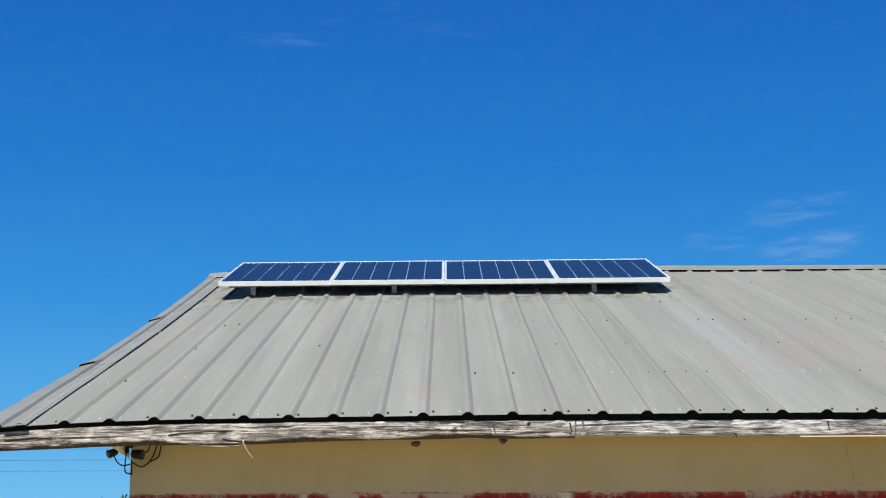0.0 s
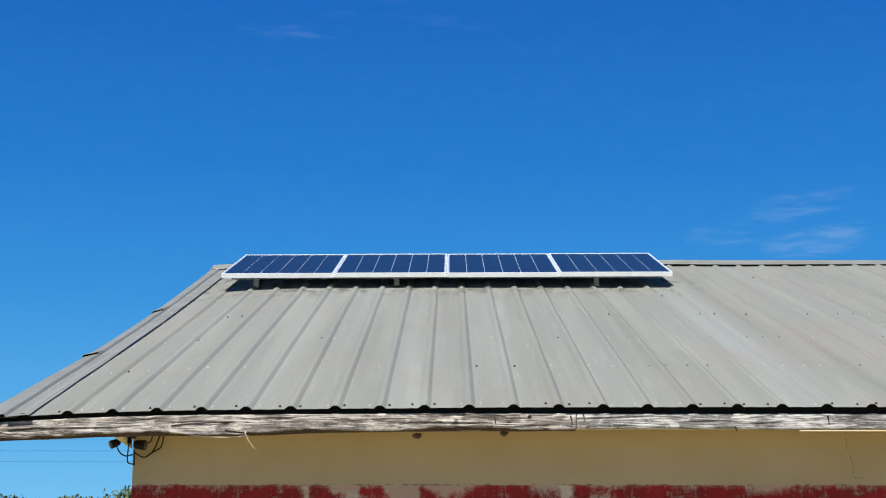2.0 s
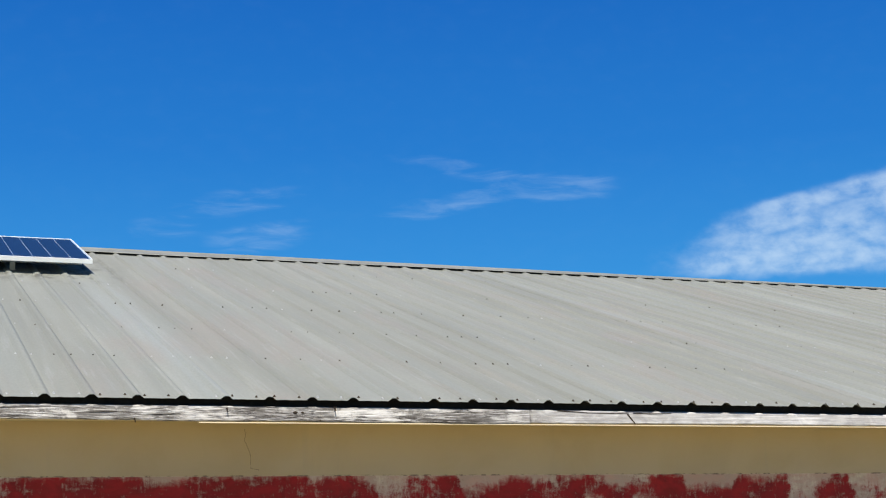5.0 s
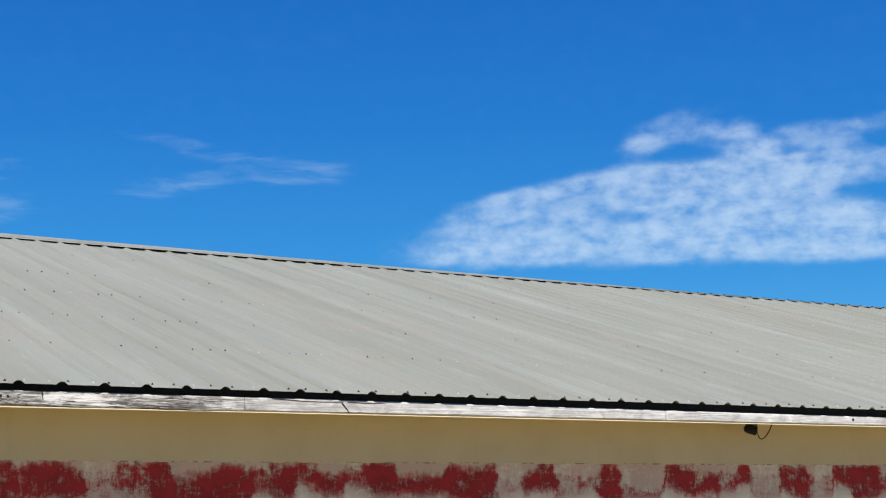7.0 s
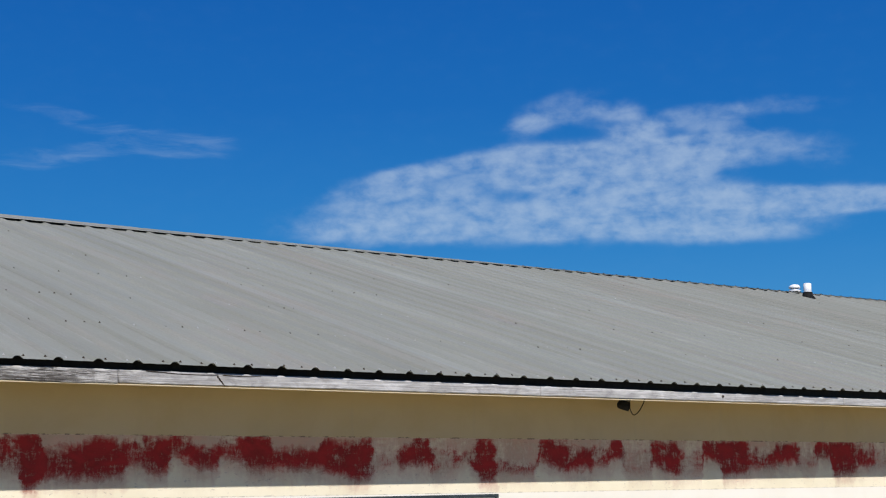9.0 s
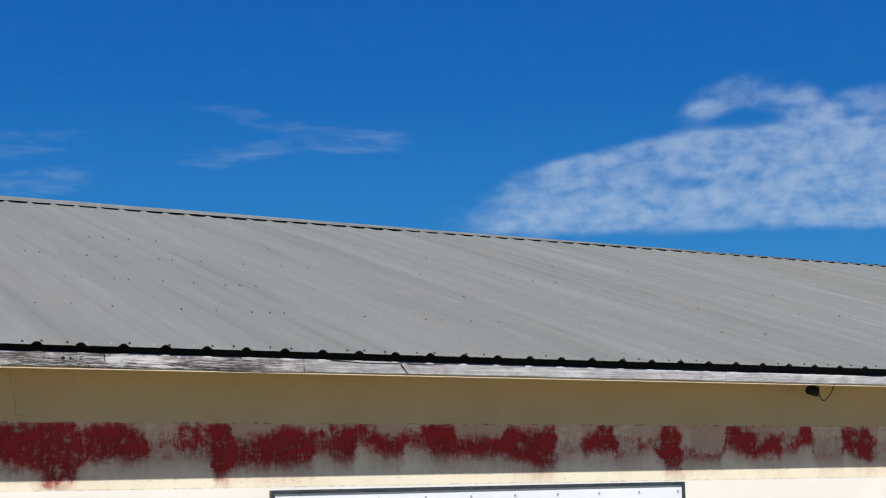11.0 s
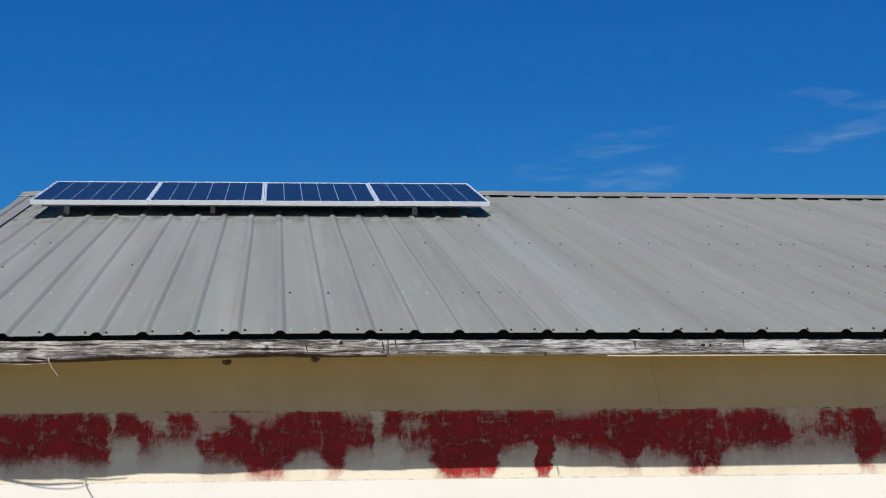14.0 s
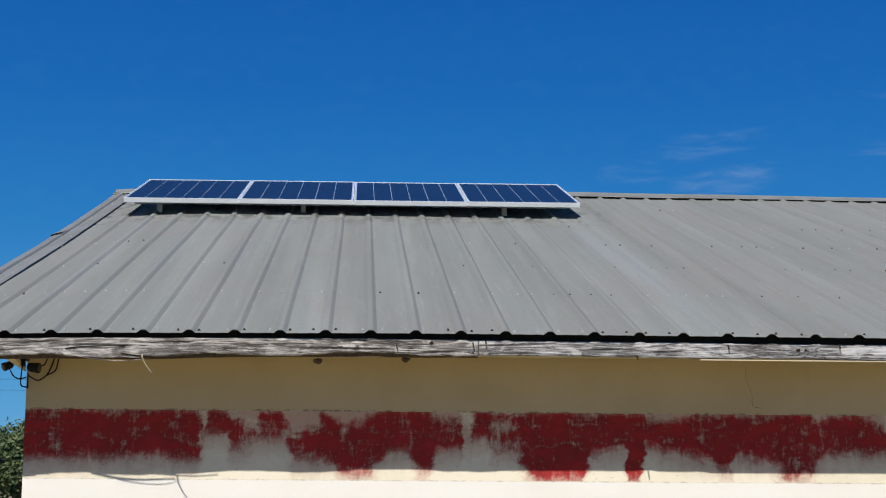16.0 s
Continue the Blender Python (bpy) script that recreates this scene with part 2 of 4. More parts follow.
def make_wood():
    """Silvered boards: wavy grain, thin open checks, brown and grey stains."""
    m, nt, b = material("weathered_silver_wood")
    here = coords(nt)
    px, py, pz = separate(nt, here)[:3]
    swirl = noise_node(nt, coords(nt, (2.6, 1, 16)), 1.0, 3, 0.5)
    wavy = math_node(nt, "ADD", pz, math_node(nt, "MULTIPLY", math_node(nt, "SUBTRACT", swirl, 0.5), 0.024))

    def along(sx, sz, shift=0.0):
        n = nt.nodes.new("ShaderNodeCombineXYZ")
        nt.links.new(math_node(nt, "MULTIPLY_ADD", px, sx, shift), n.inputs[0])
        nt.links.new(math_node(nt, "MULTIPLY", py, 5.0), n.inputs[1])
        nt.links.new(math_node(nt, "MULTIPLY", wavy, sz), n.inputs[2])
        return n.outputs[0]

    def line(n, at, width):
        d = math_node(nt, "ABSOLUTE", math_node(nt, "SUBTRACT", n, at))
        return smooth(nt, d, width, width * 0.25)

    old = smooth(nt, px, 1.0, 0.6)
    newer = smooth(nt, px, 3.3, 4.3)
    fine = noise_node(nt, along(14, 420), 1.0, 4, 0.6)
    grain = noise_node(nt, along(7, 300, 3), 1.0, 6, 0.7, 0.3)
    broad = noise_node(nt, along(6, 95, 8), 1.0, 6, 0.7, 0.4)
    checks = noise_node(nt, along(3.4, 62, 5), 1.0, 5, 0.62, 0.5)
    hair = noise_node(nt, along(4.0, 170, 1), 1.0, 4, 0.6, 0.3)
    tone = noise_node(nt, coords(nt, (1.9, 3, 9)), 1.0, 5, 0.62)
    blot = noise_node(nt, coords(nt, (7, 4, 13), (3, 1, 5)), 1.0, 6, 0.65, 0.8)
    base = mix(nt, smooth(nt, broad, 0.36, 0.62), (0.42, 0.400, 0.372), (0.64, 0.627, 0.605))
    base = mix(nt, smooth(nt, grain, 0.53, 0.63, 0, 0.72), base, (0.12, 0.105, 0.09))
    base = mix(nt, smooth(nt, fine, 0.46, 0.66, 0, 0.40), base, (0.66, 0.65, 0.63))
    base = mix(nt, smooth(nt, tone, 0.52, 0.72, 0, 0.45), base, (0.24, 0.205, 0.17))
    brown = mix(nt, 1.0, base, (0.86, 0.80, 0.73), "MULTIPLY")
    base = mix(nt, math_node(nt, "MULTIPLY", old, 0.8), base, brown)
    # the later boards are smoother and paler, blotched by grey mould
    straight = noise_node(nt, along(1.5, 150, 4), 1.0, 5, 0.6, 0.2)
    plain = mix(nt, smooth(nt, straight, 0.35, 0.68), (0.34, 0.33, 0.325), (0.57, 0.562, 0.56))
    plain = mix(nt, smooth(nt, blot, 0.48, 0.68, 0, 0.7), plain, (0.255, 0.245, 0.245))
    plain = mix(nt, smooth(nt, blot, 0.40, 0.30, 0, 0.6), plain, (0.70, 0.69, 0.68))
    base = mix(nt, math_node(nt, "MULTIPLY", newer, 0.85), base, plain)
    # mould in patches on the middle boards
    middle = math_node(nt, "MULTIPLY", smooth(nt, px, 1.5, 2.2), smooth(nt, px, 4.6, 3.6))
    base = mix(nt, math_node(nt, "MULTIPLY", middle, smooth(nt, tone, 0.48, 0.62, 0, 0.55)), base, (0.17, 0.162, 0.16))
    open_ = math_node(nt, "MULTIPLY", line(checks, 0.52, 0.055), smooth(nt, tone, 0.42, 0.54))
    thin = math_node(nt, "MULTIPLY", line(hair, 0.5, 0.11), smooth(nt, blot, 0.40, 0.54, 0, 0.85))
    gap = math_node(nt, "MAXIMUM", open_, thin)
    gap = math_node(nt, "MULTIPLY", gap, math_node(nt, "SUBTRACT", 1.0, math_node(nt, "MULTIPLY", newer, 0.75)))
    base = mix(nt, math_node(nt, "MULTIPLY", gap, 0.92), base, (0.03, 0.024, 0.02))
    nt.links.new(base, b.inputs["Base Color"])
    b.inputs["Roughness"].default_value, b.inputs["Specular IOR Level"].default_value = 0.92, 0.2
    h = math_node(nt, "SUBTRACT", math_node(nt, "ADD", math_node(nt, "MULTIPLY", grain, 0.5), broad), gap)
    h = math_node(nt, "MULTIPLY", h, math_node(nt, "SUBTRACT", 1.0, math_node(nt, "MULTIPLY", newer, 0.7)))
    bump(nt, b, h, 0.45, 0.004)
    return m


# worn red band on the wall: x, density, lowest reach (0 top, 1 bottom line), gap under the top line
BAND_A = [(-1.45, .95, .72, 0), (-1.39, .95, .72, 0), (-1.18, .97, .72, 0), (-.91, .95, .68, 0), (-.75, .85, .75, 0), (-.68, .8, .75, .05), 
          (-.65, .15, .5, .4), (-.63, .85, .35, 0), (-.52, .9, .38, 0), (-.49, .55, .6, .15), (-.42, .35, .6, .2), (-.38, .15, .5, .2), 
          (-.36, .5, .45, .05), (-.26, .5, .45, .05), (-.22, .12, .5, .2), (-.18, .55, .72, .35), (-.06, .72, .75, .3), (-.01, .88, .72, 0), 
          (.05, .85, .78, .15), (.1, .9, .92, .2), (.17, .95, .92, .2), (.25, .93, .9, .05), (.31, .95, .62, 0)]
BAND_B = [(.42, .85, .6, 0), (.48, .97, .9, 0), (.53, .95, .85, 0), (.57, .85, .6, .08), (.7, .85, .58, .12), (.72, .1, .5, .2), 
          (.76, .1, .5, .2), (.78, .92, .42, 0), (.87, .9, .42, 0), (.89, .5, .6, .05), (1.02, .6, .6, .05), (1.05, .95, .9, 0), 
          (1.12, 1, 1.02, 0), (1.38, 1, 1, 0), (1.42, .95, .6, 0), (1.59, .95, .55, 0), (1.62, .98, 1, 0), (1.68, .97, 1, 0), 
          (1.71, .9, .5, .03), (1.79, .9, .55, .12), (1.91, .93, .62, .12), (1.99, .95, .68, 0), (2.08, .95, .7, 0)]
BAND_C = [(2.12, .97, .85, 0), (2.18, .95, .82, 0), (2.2, .85, .62, .05), (2.31, .9, .68, .03), (2.42, .9, .75, 0), (2.47, .92, .95, 0), 
          (2.6, .85, .9, 0), (2.65, .5, .7, .1), (2.7, .85, .6, .05), (2.87, .95, .58, 0), (2.89, .95, .6, 0), (2.97, .95, .6, .1), 
          (3.02, .9, .58, .2), (3.04, .2, .6, .2), (3.2, .25, .6, .2), (3.23, .5, .55, .03), (3.4, .65, .58, .03), (3.43, .95, .85, 0), 
          (3.51, .95, .85, 0), (3.54, .85, .68, .3), (3.71, .9, .7, .2), (3.86, .95, .7, .05), (4.02, .85, .65, .15)]
BAND_D = [(4.06, .5, .5, .1), (4.14, .6, .5, .05), (4.18, .85, .62, .05), (4.3, .9, .62, .05), (4.33, .55, .3, .02), (4.43, .7, .5, .05), 
          (4.47, .85, .55, .2), (4.61, .85, .55, .25), (4.65, .4, .4, .05), (4.79, .45, .5, .05), (4.81, .95, .55, 0), (4.96, .95, .58, 0), 
          (4.99, .75, .58, .25), (5.34, .8, .58, .25), (5.38, .9, .62, .03), (5.52, .9, .7, .15), (5.59, .95, .78, .1), (5.72, .95, .72, 0), 
          (5.76, .15, .6, .3), (5.9, .2, .5, .3), (5.96, .75, .55, .2), (6.1, .9, .5, 0), (6.19, .92, .55, 0)]
BAND_E = [(6.21, .12, .7, .2), (6.38, .2, .6, .3), (6.51, .4, .4, .3), (6.6, .85, .8, 0), (6.73, .8, .8, .05), (6.77, .12, .7, .3), 
          (6.86, .5, .65, .5), (7.09, .5, .65, .5), (7.13, .6, .4, .05), (7.2, .93, .5, 0), (7.37, .92, .65, .1), (7.48, .85, .6, .2), 
          (7.61, .88, .6, .2), (7.64, .35, .55, .2), (7.78, .35, .55, .2), (7.81, .8, .42, 0), (7.91, .75, .42, 0), (7.95, .08, .7, .2), 
          (8.18, .1, .7, .2), (8.22, .8, .5, .05), (8.44, .88, .75, .03), (8.5, .5, .7, .3), (8.55, .1, .7, .3)]
BAND_F = [(8.72, .1, .7, .2), (8.75, .9, .4, 0), (8.9, .9, .45, 0), (8.94, .92, .75, 0), (9.2, .92, .7, 0), (9.27, .5, .6, .2), 
          (9.52, .5, .6, .2), (9.56, .8, .5, .05), (9.8, .75, .5, .1), (9.84, .12, .6, .2), (9.99, .12, .6, .2), (10.03, .8, .35, 0), 
          (10.19, .8, .4, 0), (10.23, .92, .75, 0), (10.47, .9, .7, 0), (10.53, .5, .6, .1), (10.7, .5, .6, .1), (10.78, .1, .6, .2)]


def make_wall_paint():
    m, nt, b = material("cream_masonry_paint")
    px, _, pz = separate(nt, coords(nt))[:3]
    patch = noise_node(nt, coords(nt, (2.2, 2, 2.2)), 1.0, 5, 0.6, 0.5)
    fine = noise_node(nt, coords(nt, (55, 55, 55)), 1.0, 4, 0.6)
    cream = mix(nt, smooth(nt, patch, 0.35, 0.7), (0.60, 0.485, 0.295), (0.56, 0.445, 0.26))
    drips = noise_node(nt, coords(nt, (14, 2, 0.9)), 1.0, 5, 0.6)
    cream = mix(nt, smooth(nt, drips, 0.58, 0.78, 0, 0.22), cream, (0.47, 0.40, 0.29))
    lower = mix(nt, smooth(nt, patch, 0.35, 0.7), (0.86, 0.82, 0.73), (0.83, 0.78, 0.68))
    # the band: v runs 0 at its top line to 1 at its bottom line
    v = math_node(nt, "DIVIDE", math_node(nt, "SUBTRACT", math_node(nt, "ADD", 2.3715, math_node(nt, "MULTIPLY", px, -0.0034)), pz), 0.364)
    in_band = math_node(nt, "MULTIPLY", smooth(nt, v, -0.008, 0.008), smooth(nt, v, 1.012, 0.99))
    chips = noise_node(nt, coords(nt, (24, 10, 50)), 1.0, 4, 0.7)
    plaster = mix(nt, smooth(nt, patch, 0.4, 0.65), (0.86, 0.78, 0.59), (0.80, 0.72, 0.53))
    plaster = mix(nt, smooth(nt, chips, 0.62, 0.7, 0, 0.5), plaster, (0.42, 0.37, 0.30))
    base = mix(nt, smooth(nt, v, 0.99, 1.012), cream, lower)
    base = mix(nt, in_band, base, plaster)
    total = None
    wob = noise_node(nt, coords(nt, (5.5, 3, 7.0), (7, 0, 0)), 1.0, 5, 0.65)
    px2 = math_node(nt, "ADD", px, math_node(nt, "MULTIPLY", math_node(nt, "SUBTRACT", wob, 0.5), 0.18))
    bands = (BAND_A, BAND_B, BAND_C, BAND_D, BAND_E, BAND_F)
    for k, stops in enumerate(bands):
        lo = stops[0][0]
        hi = bands[k + 1][0][0] if k < len(bands) - 1 else stops[-1][0]
        every = list(stops) + ([bands[k + 1][0]] if k < len(bands) - 1 else [])
        ramp = nt.nodes.new("ShaderNodeValToRGB")
        nt.links.new(math_node(nt, "DIVIDE", math_node(nt, "SUBTRACT", px2, lo), hi - lo), ramp.inputs[0])
        el = ramp.color_ramp.elements
        while len(el) < len(every):
            el.new(0.5)
        for e, (x, d, low, gap) in zip(el, every):
            e.position = (x - lo) / (hi - lo)
            e.color = (d, low / 1.2, gap, 1)
        use = math_node(nt, "MULTIPLY", math_node(nt, "GREATER_THAN", px2, lo if k else -9), math_node(nt, "LESS_THAN", px2, hi if k < len(bands) - 1 else 99))
        total = mix(nt, use, total if total else (0.2, 0.8, 0.1), ramp.outputs[0])
    sep = nt.nodes.new("ShaderNodeSeparateColor")
    nt.links.new(total, sep.inputs[0])
    dens = math_node(nt, "ADD", math_node(nt, "MULTIPLY", math_node(nt, "POWER", sep.outputs[0], 0.58), 0.76), 0.21)
    reach, gap = math_node(nt, "MULTIPLY", sep.outputs[1], 1.20), sep.outputs[2]
    brush = noise_node(nt, coords(nt, (30, 20, 5.5)), 1.0, 6, 0.65, 0.4)
    cloudy = noise_node(nt, coords(nt, (6, 5, 9), (1, 4, 0)), 1.0, 6, 0.65, 0.6)
    dabs = noise_node(nt, coords(nt, (13, 9, 15), (6, 2, 9)), 1.0, 6, 0.7, 0.9)
    speck = noise_node(nt, coords(nt, (105, 60, 38)), 1.0, 4, 0.7)
    swipe = noise_node(nt, coords(nt, (7, 5, 40), (2, 0, 6)), 1.0, 5, 0.65, 0.8)

    def off(n, k):
        return math_node(nt, "MULTIPLY", math_node(nt, "SUBTRACT", n, 0.5), k)

    def add(*terms):
        t_ = terms[0]
        for u in terms[1:]:
            t_ = math_node(nt, "ADD", t_, u)
        return t_

    rag = add(off(brush, 0.24), off(dabs, 0.34), off(cloudy, 0.25))
    below = math_node(nt, "SUBTRACT", reach, math_node(nt, "ADD", v, rag))
    above = math_node(nt, "SUBTRACT", math_node(nt, "ADD", v, rag), math_node(nt, "SUBTRACT", gap, 0.06))
    inside = math_node(nt, "MULTIPLY", smooth(nt, below, -0.16, 0.12), smooth(nt, above, -0.18, 0.14))
    wear = add(off(cloudy, 1.5), off(dabs, 0.8), off(brush, 0.8), off(speck, 0.7), off(swipe, 0.5))
    # coats of different thickness: a full one where the paint held, thin washes elsewhere
    cover = add(dens, wear)
    full = smooth(nt, cover, 0.06, 0.90)
    wash = smooth(nt, cover, -0.40, 0.60, 0, 0.56)
    paint = math_node(nt, "MULTIPLY", math_node(nt, "MAXIMUM", full, wash), inside)
    # thin ghost of old red where it wore off
    ghost = math_node(nt, "MULTIPLY", smooth(nt, cover, -0.2, 0.8, 0, 0.48), smooth(nt, below, -0.34, 0.1))
    top_line = smooth(nt, v, -0.004, 0.006)
    paint = math_node(nt, "MULTIPLY", math_node(nt, "MULTIPLY", math_node(nt, "MAXIMUM", paint, ghost), top_line), smooth(nt, v, 1.008, 0.985))
    red = mix(nt, smooth(nt, cloudy, 0.35, 0.7), (0.235, 0.003, 0.006), (0.42, 0.008, 0.012))
    base = mix(nt, math_node(nt, "MULTIPLY", paint, 0.97), base, red)
    # chipped dark line along the upper edge of the band and a faint ridge at its lower one
    edge = math_node(nt, "MULTIPLY", smooth(nt, v, -0.022, -0.008), smooth(nt, v, 0.012, 0.0))
    base = mix(nt, math_node(nt, "MULTIPLY", edge, smooth(nt, chips, 0.48, 0.62, 0, 0.75)), base, (0.12, 0.08, 0.06))
    low = math_node(nt, "MULTIPLY", smooth(nt, v, 0.986, 0.998), smooth(nt, v, 1.018, 1.004))
    base = mix(nt, math_node(nt, "MULTIPLY", low, smooth(nt, chips, 0.46, 0.62, 0, 0.55)), base, (0.40, 0.36, 0.30))
    nt.links.new(base, b.inputs["Base Color"])
    b.inputs["Roughness"].default_value, b.inputs["Specular IOR Level"].default_value = 0.85, 0.2
    h = math_node(nt, "ADD", math_node(nt, "MULTIPLY", fine, 0.4), math_node(nt, "ADD", math_node(nt, "MULTIPLY", patch, 0.6), math_node(nt, "MULTIPLY", paint, 0.25)))
    bump(nt, b, h, 0.35, 0.004)
    return m


def make_plain(name, a, c, scale=6.0, rough=0.7, metal=0.0, grain=40.0, gloss=0.5):
    m, nt, b = material(name)
    big = noise_node(nt, coords(nt, (scale, scale, scale)), 1.0, 5, 0.6)
    fine = noise_node(nt, coords(nt, (grain, grain, grain)), 1.0, 3, 0.6)
    base = mix(nt, smooth(nt, big, 0.35, 0.65), a, c)
    nt.links.new(base, b.inputs["Base Color"])
    b.inputs["Roughness"].default_value, b.inputs["Metallic"].default_value = rough, metal
    b.inputs["Specular IOR Level"].default_value = gloss
    bump(nt, b, fine, 0.15, 0.003)
    return m


def make_cell():
    m, nt, b = material("blue_silicon_cell")
    info = nt.nodes.new("ShaderNodeObjectInfo")
    flakes = nt.nodes.new("ShaderNodeTexVoronoi")
    flakes.inputs["Scale"].default_value = 60
    nt.links.new(coords(nt), flakes.inputs["Vector"])
    tone = smooth(nt, flakes.outputs["Distance"], 0, 0.7)
    base = mix(nt, tone, (0.004, 0.009, 0.017), (0.007, 0.014, 0.027))
    base = mix(nt, math_node(nt, "MULTIPLY", info.outputs["Random"], 0.35), base, (0.007, 0.010, 0.034))
    nt.links.new(base, b.inputs["Base Color"])
    b.inputs["Roughness"].default_value = 0.35
    b.inputs["Coat Weight"].default_value, b.inputs["Coat Roughness"].default_value = 0.2, 0.1
    return m


ROOFING, FLASHING, WOOD, PAINT = make_roofing(), make_flashing(), make_wood(), make_wall_paint()
CREAM = make_plain("cream_soffit_paint", (0.62, 0.53, 0.35), (0.68, 0.58, 0.40), 3, 0.8)
CELL = make_cell()
BACKSHEET = make_plain("white_backsheet", (0.36, 0.44, 0.55), (0.42, 0.50, 0.60), 9, 0.3)
ALUMINIUM = make_plain("silver_aluminium", (0.66, 0.69, 0.68), (0.74, 0.76, 0.74), 9, 0.45, 0.1)
# also the black of the shade strips at the eave and gable edge
DARK = make_plain("black_plastic_and_shade", (0.010, 0.010, 0.010), (0.018, 0.017, 0.016), 30, 0.6, gloss=0.15)
LENS = make_plain("dull_lamp_glass", (0.03, 0.03, 0.03), (0.06, 0.058, 0.052), 30, 0.15)
STEEL = make_plain("galvanised_screw", (0.34, 0.34, 0.33), (0.43, 0.43, 0.42), 80, 0.55, 0.2)
RUSTY = make_plain("dark_rusted_screw", (0.030, 0.022, 0.016), (0.05, 0.035, 0.023), 80, 0.85, gloss=0.1)
PVC = make_plain("white_pipe", (0.72, 0.73, 0.74), (0.80, 0.80, 0.80), 12, 0.45)
# also colours the strip that shades the ridge cap gaps
RUBBER = make_plain("black_rubber_and_cap_shade", (0.008, 0.008, 0.008), (0.018, 0.018, 0.018), 20, 0.8, gloss=0.08)
BOARD_WHITE = make_plain("white_sign_face", (0.80, 0.82, 0.84), (0.84, 0.86, 0.88), 3, 0.35)
BOARD_FRAME = make_plain("dark_sign_frame", (0.022, 0.030, 0.034), (0.045, 0.055, 0.06), 15, 0.45)
MUD = make_plain("brown_mud", (0.09, 0.055, 0.026), (0.17, 0.105, 0.05), 60, 0.95)
GROUND = make_plain("grass_ground", (0.188, 0.158, 0.078), (0.248, 0.208, 0.105), 0.4, 0.95, 0, 9)
BARK = make_plain("grey_brown_bark", (0.09, 0.07, 0.05), (0.16, 0.13, 0.10), 12, 0.95)
TWIG = make_plain("dry_pale_splinter", (0.30, 0.25, 0.17), (0.42, 0.36, 0.27), 40, 0.9)
WIRE = make_plain("dark_cable", (0.012, 0.012, 0.012), (0.022, 0.022, 0.022), 20, 0.7, gloss=0.15)


def make_leaf():
    m, nt, b = material("green_leaves")
    geo = nt.nodes.new("ShaderNodeNewGeometry")
    base = mix(nt, geo.outputs["Random Per Island"], (0.030, 0.055, 0.014), (0.10, 0.13, 0.035))
    nt.links.new(base, b.inputs["Base Color"])
    b.inputs["Roughness"].default_value = 0.6
    return m


LEAF = make_leaf()


# ---- mesh helpers ----
def finish(name, bm, mat, smooth_faces=False):
    me = bpy.data.meshes.new(name)
    bmesh.ops.recalc_face_normals(bm, faces=bm.faces)
    for f in bm.faces:
        f.smooth = smooth_faces
    bm.to_mesh(me)
    bm.free()
    me.materials.append(mat)
    return me


def part(name, bm, mat, parent=None, label="", smooth_faces=False):
    ob = new(name, finish(name, bm, mat, smooth_faces))
    ob.parent = parent
    return tagged(ob, label)


def empty(name, at=(0, 0, 0)):
    e = new(name)
    e.empty_display_size = 0.1
    e.location = at
    return e


def box(bm, x0, x1, y0, y1, z0, z1, bevel=0.0):
    r = bmesh.ops.create_cube(bm, size=1)
    vs = r["verts"]
    for v in vs:
        v.co = Vector((x0 + (v.co.x + .5) * (x1 - x0), y0 + (v.co.y + .5) * (y1 - y0), z0 + (v.co.z + .5) * (z1 - z0)))
    if bevel:
        es = list({e for v in vs for e in v.link_edges})
        bmesh.ops.bevel(bm, geom=es, offset=bevel, segments=2, affect="EDGES", profile=0.6)
    return bm


def tube(bm, points, radius, sides=8, taper=None):
    rings = []
    pts = [Vector(p) for p in points]
    for i, p in enumerate(pts):
        d = (pts[min(i + 1, len(pts) - 1)] - pts[max(i - 1, 0)]).normalized()
        a = d.orthogonal().normalized()
        if rings:
            a = (keep - keep.project(d)).normalized()
        keep = a
        c = d.cross(a)
        r = radius if taper is None else radius * (1 + (taper - 1) * i / (len(pts) - 1))
        rings.append([bm.verts.new(p + a * r * math.cos(k * math.tau / sides) + c * r * math.sin(k * math.tau / sides)) for k in range(sides)])
    for r0, r1 in zip(rings, rings[1:]):
        for k in range(sides):
            bm.faces.new((r0[k], r0[(k + 1) % sides], r1[(k + 1) % sides], r1[k]))
    bm.faces.new(rings[0][::-1])
    bm.faces.new(rings[-1])
    return bm


def lathe(bm, rings, at, sides=20):
    loops = []
    for r, z in rings:
        loops.append([bm.verts.new((at[0] + r * math.cos(k * math.tau / sides), at[1] + r * math.sin(k * math.tau / sides), at[2] + z)) for k in range(sides)])
    for a, c in zip(loops, loops[1:]):
        for k in range(sides):
            bm.faces.new((a[k], a[(k + 1) % sides], c[(k + 1) % sides], c[k]))
    bm.faces.new(loops[0][::-1])
    bm.faces.new(loops[-1])
    return bm


def rounded(points, n=6):
    p = [Vector(q) for q in points]
    p = [2 * p[0] - p[1]] + p + [2 * p[-1] - p[-2]]
    out = []
    for i in range(1, len(p) - 2):
        for j in range(n):
            t = j / n
            out.append(0.5 * (2 * p[i] + (p[i + 1] - p[i - 1]) * t + (2 * p[i - 1] - 5 * p[i] + 4 * p[i + 1] - p[i + 2]) * t * t
                              + (3 * p[i] - p[i - 1] - 3 * p[i + 1] + p[i + 2]) * t ** 3))
    return out + [p[-2]]


def sag(a, b, drop, n=14):
    a, b = Vector(a), Vector(b)
    return [a.lerp(b, i / n) - Vector((0, 0, drop * 4 * (i / n) * (1 - i / n))) for i in range(n + 1)]


# ---- ground ----
bm = bmesh.new()
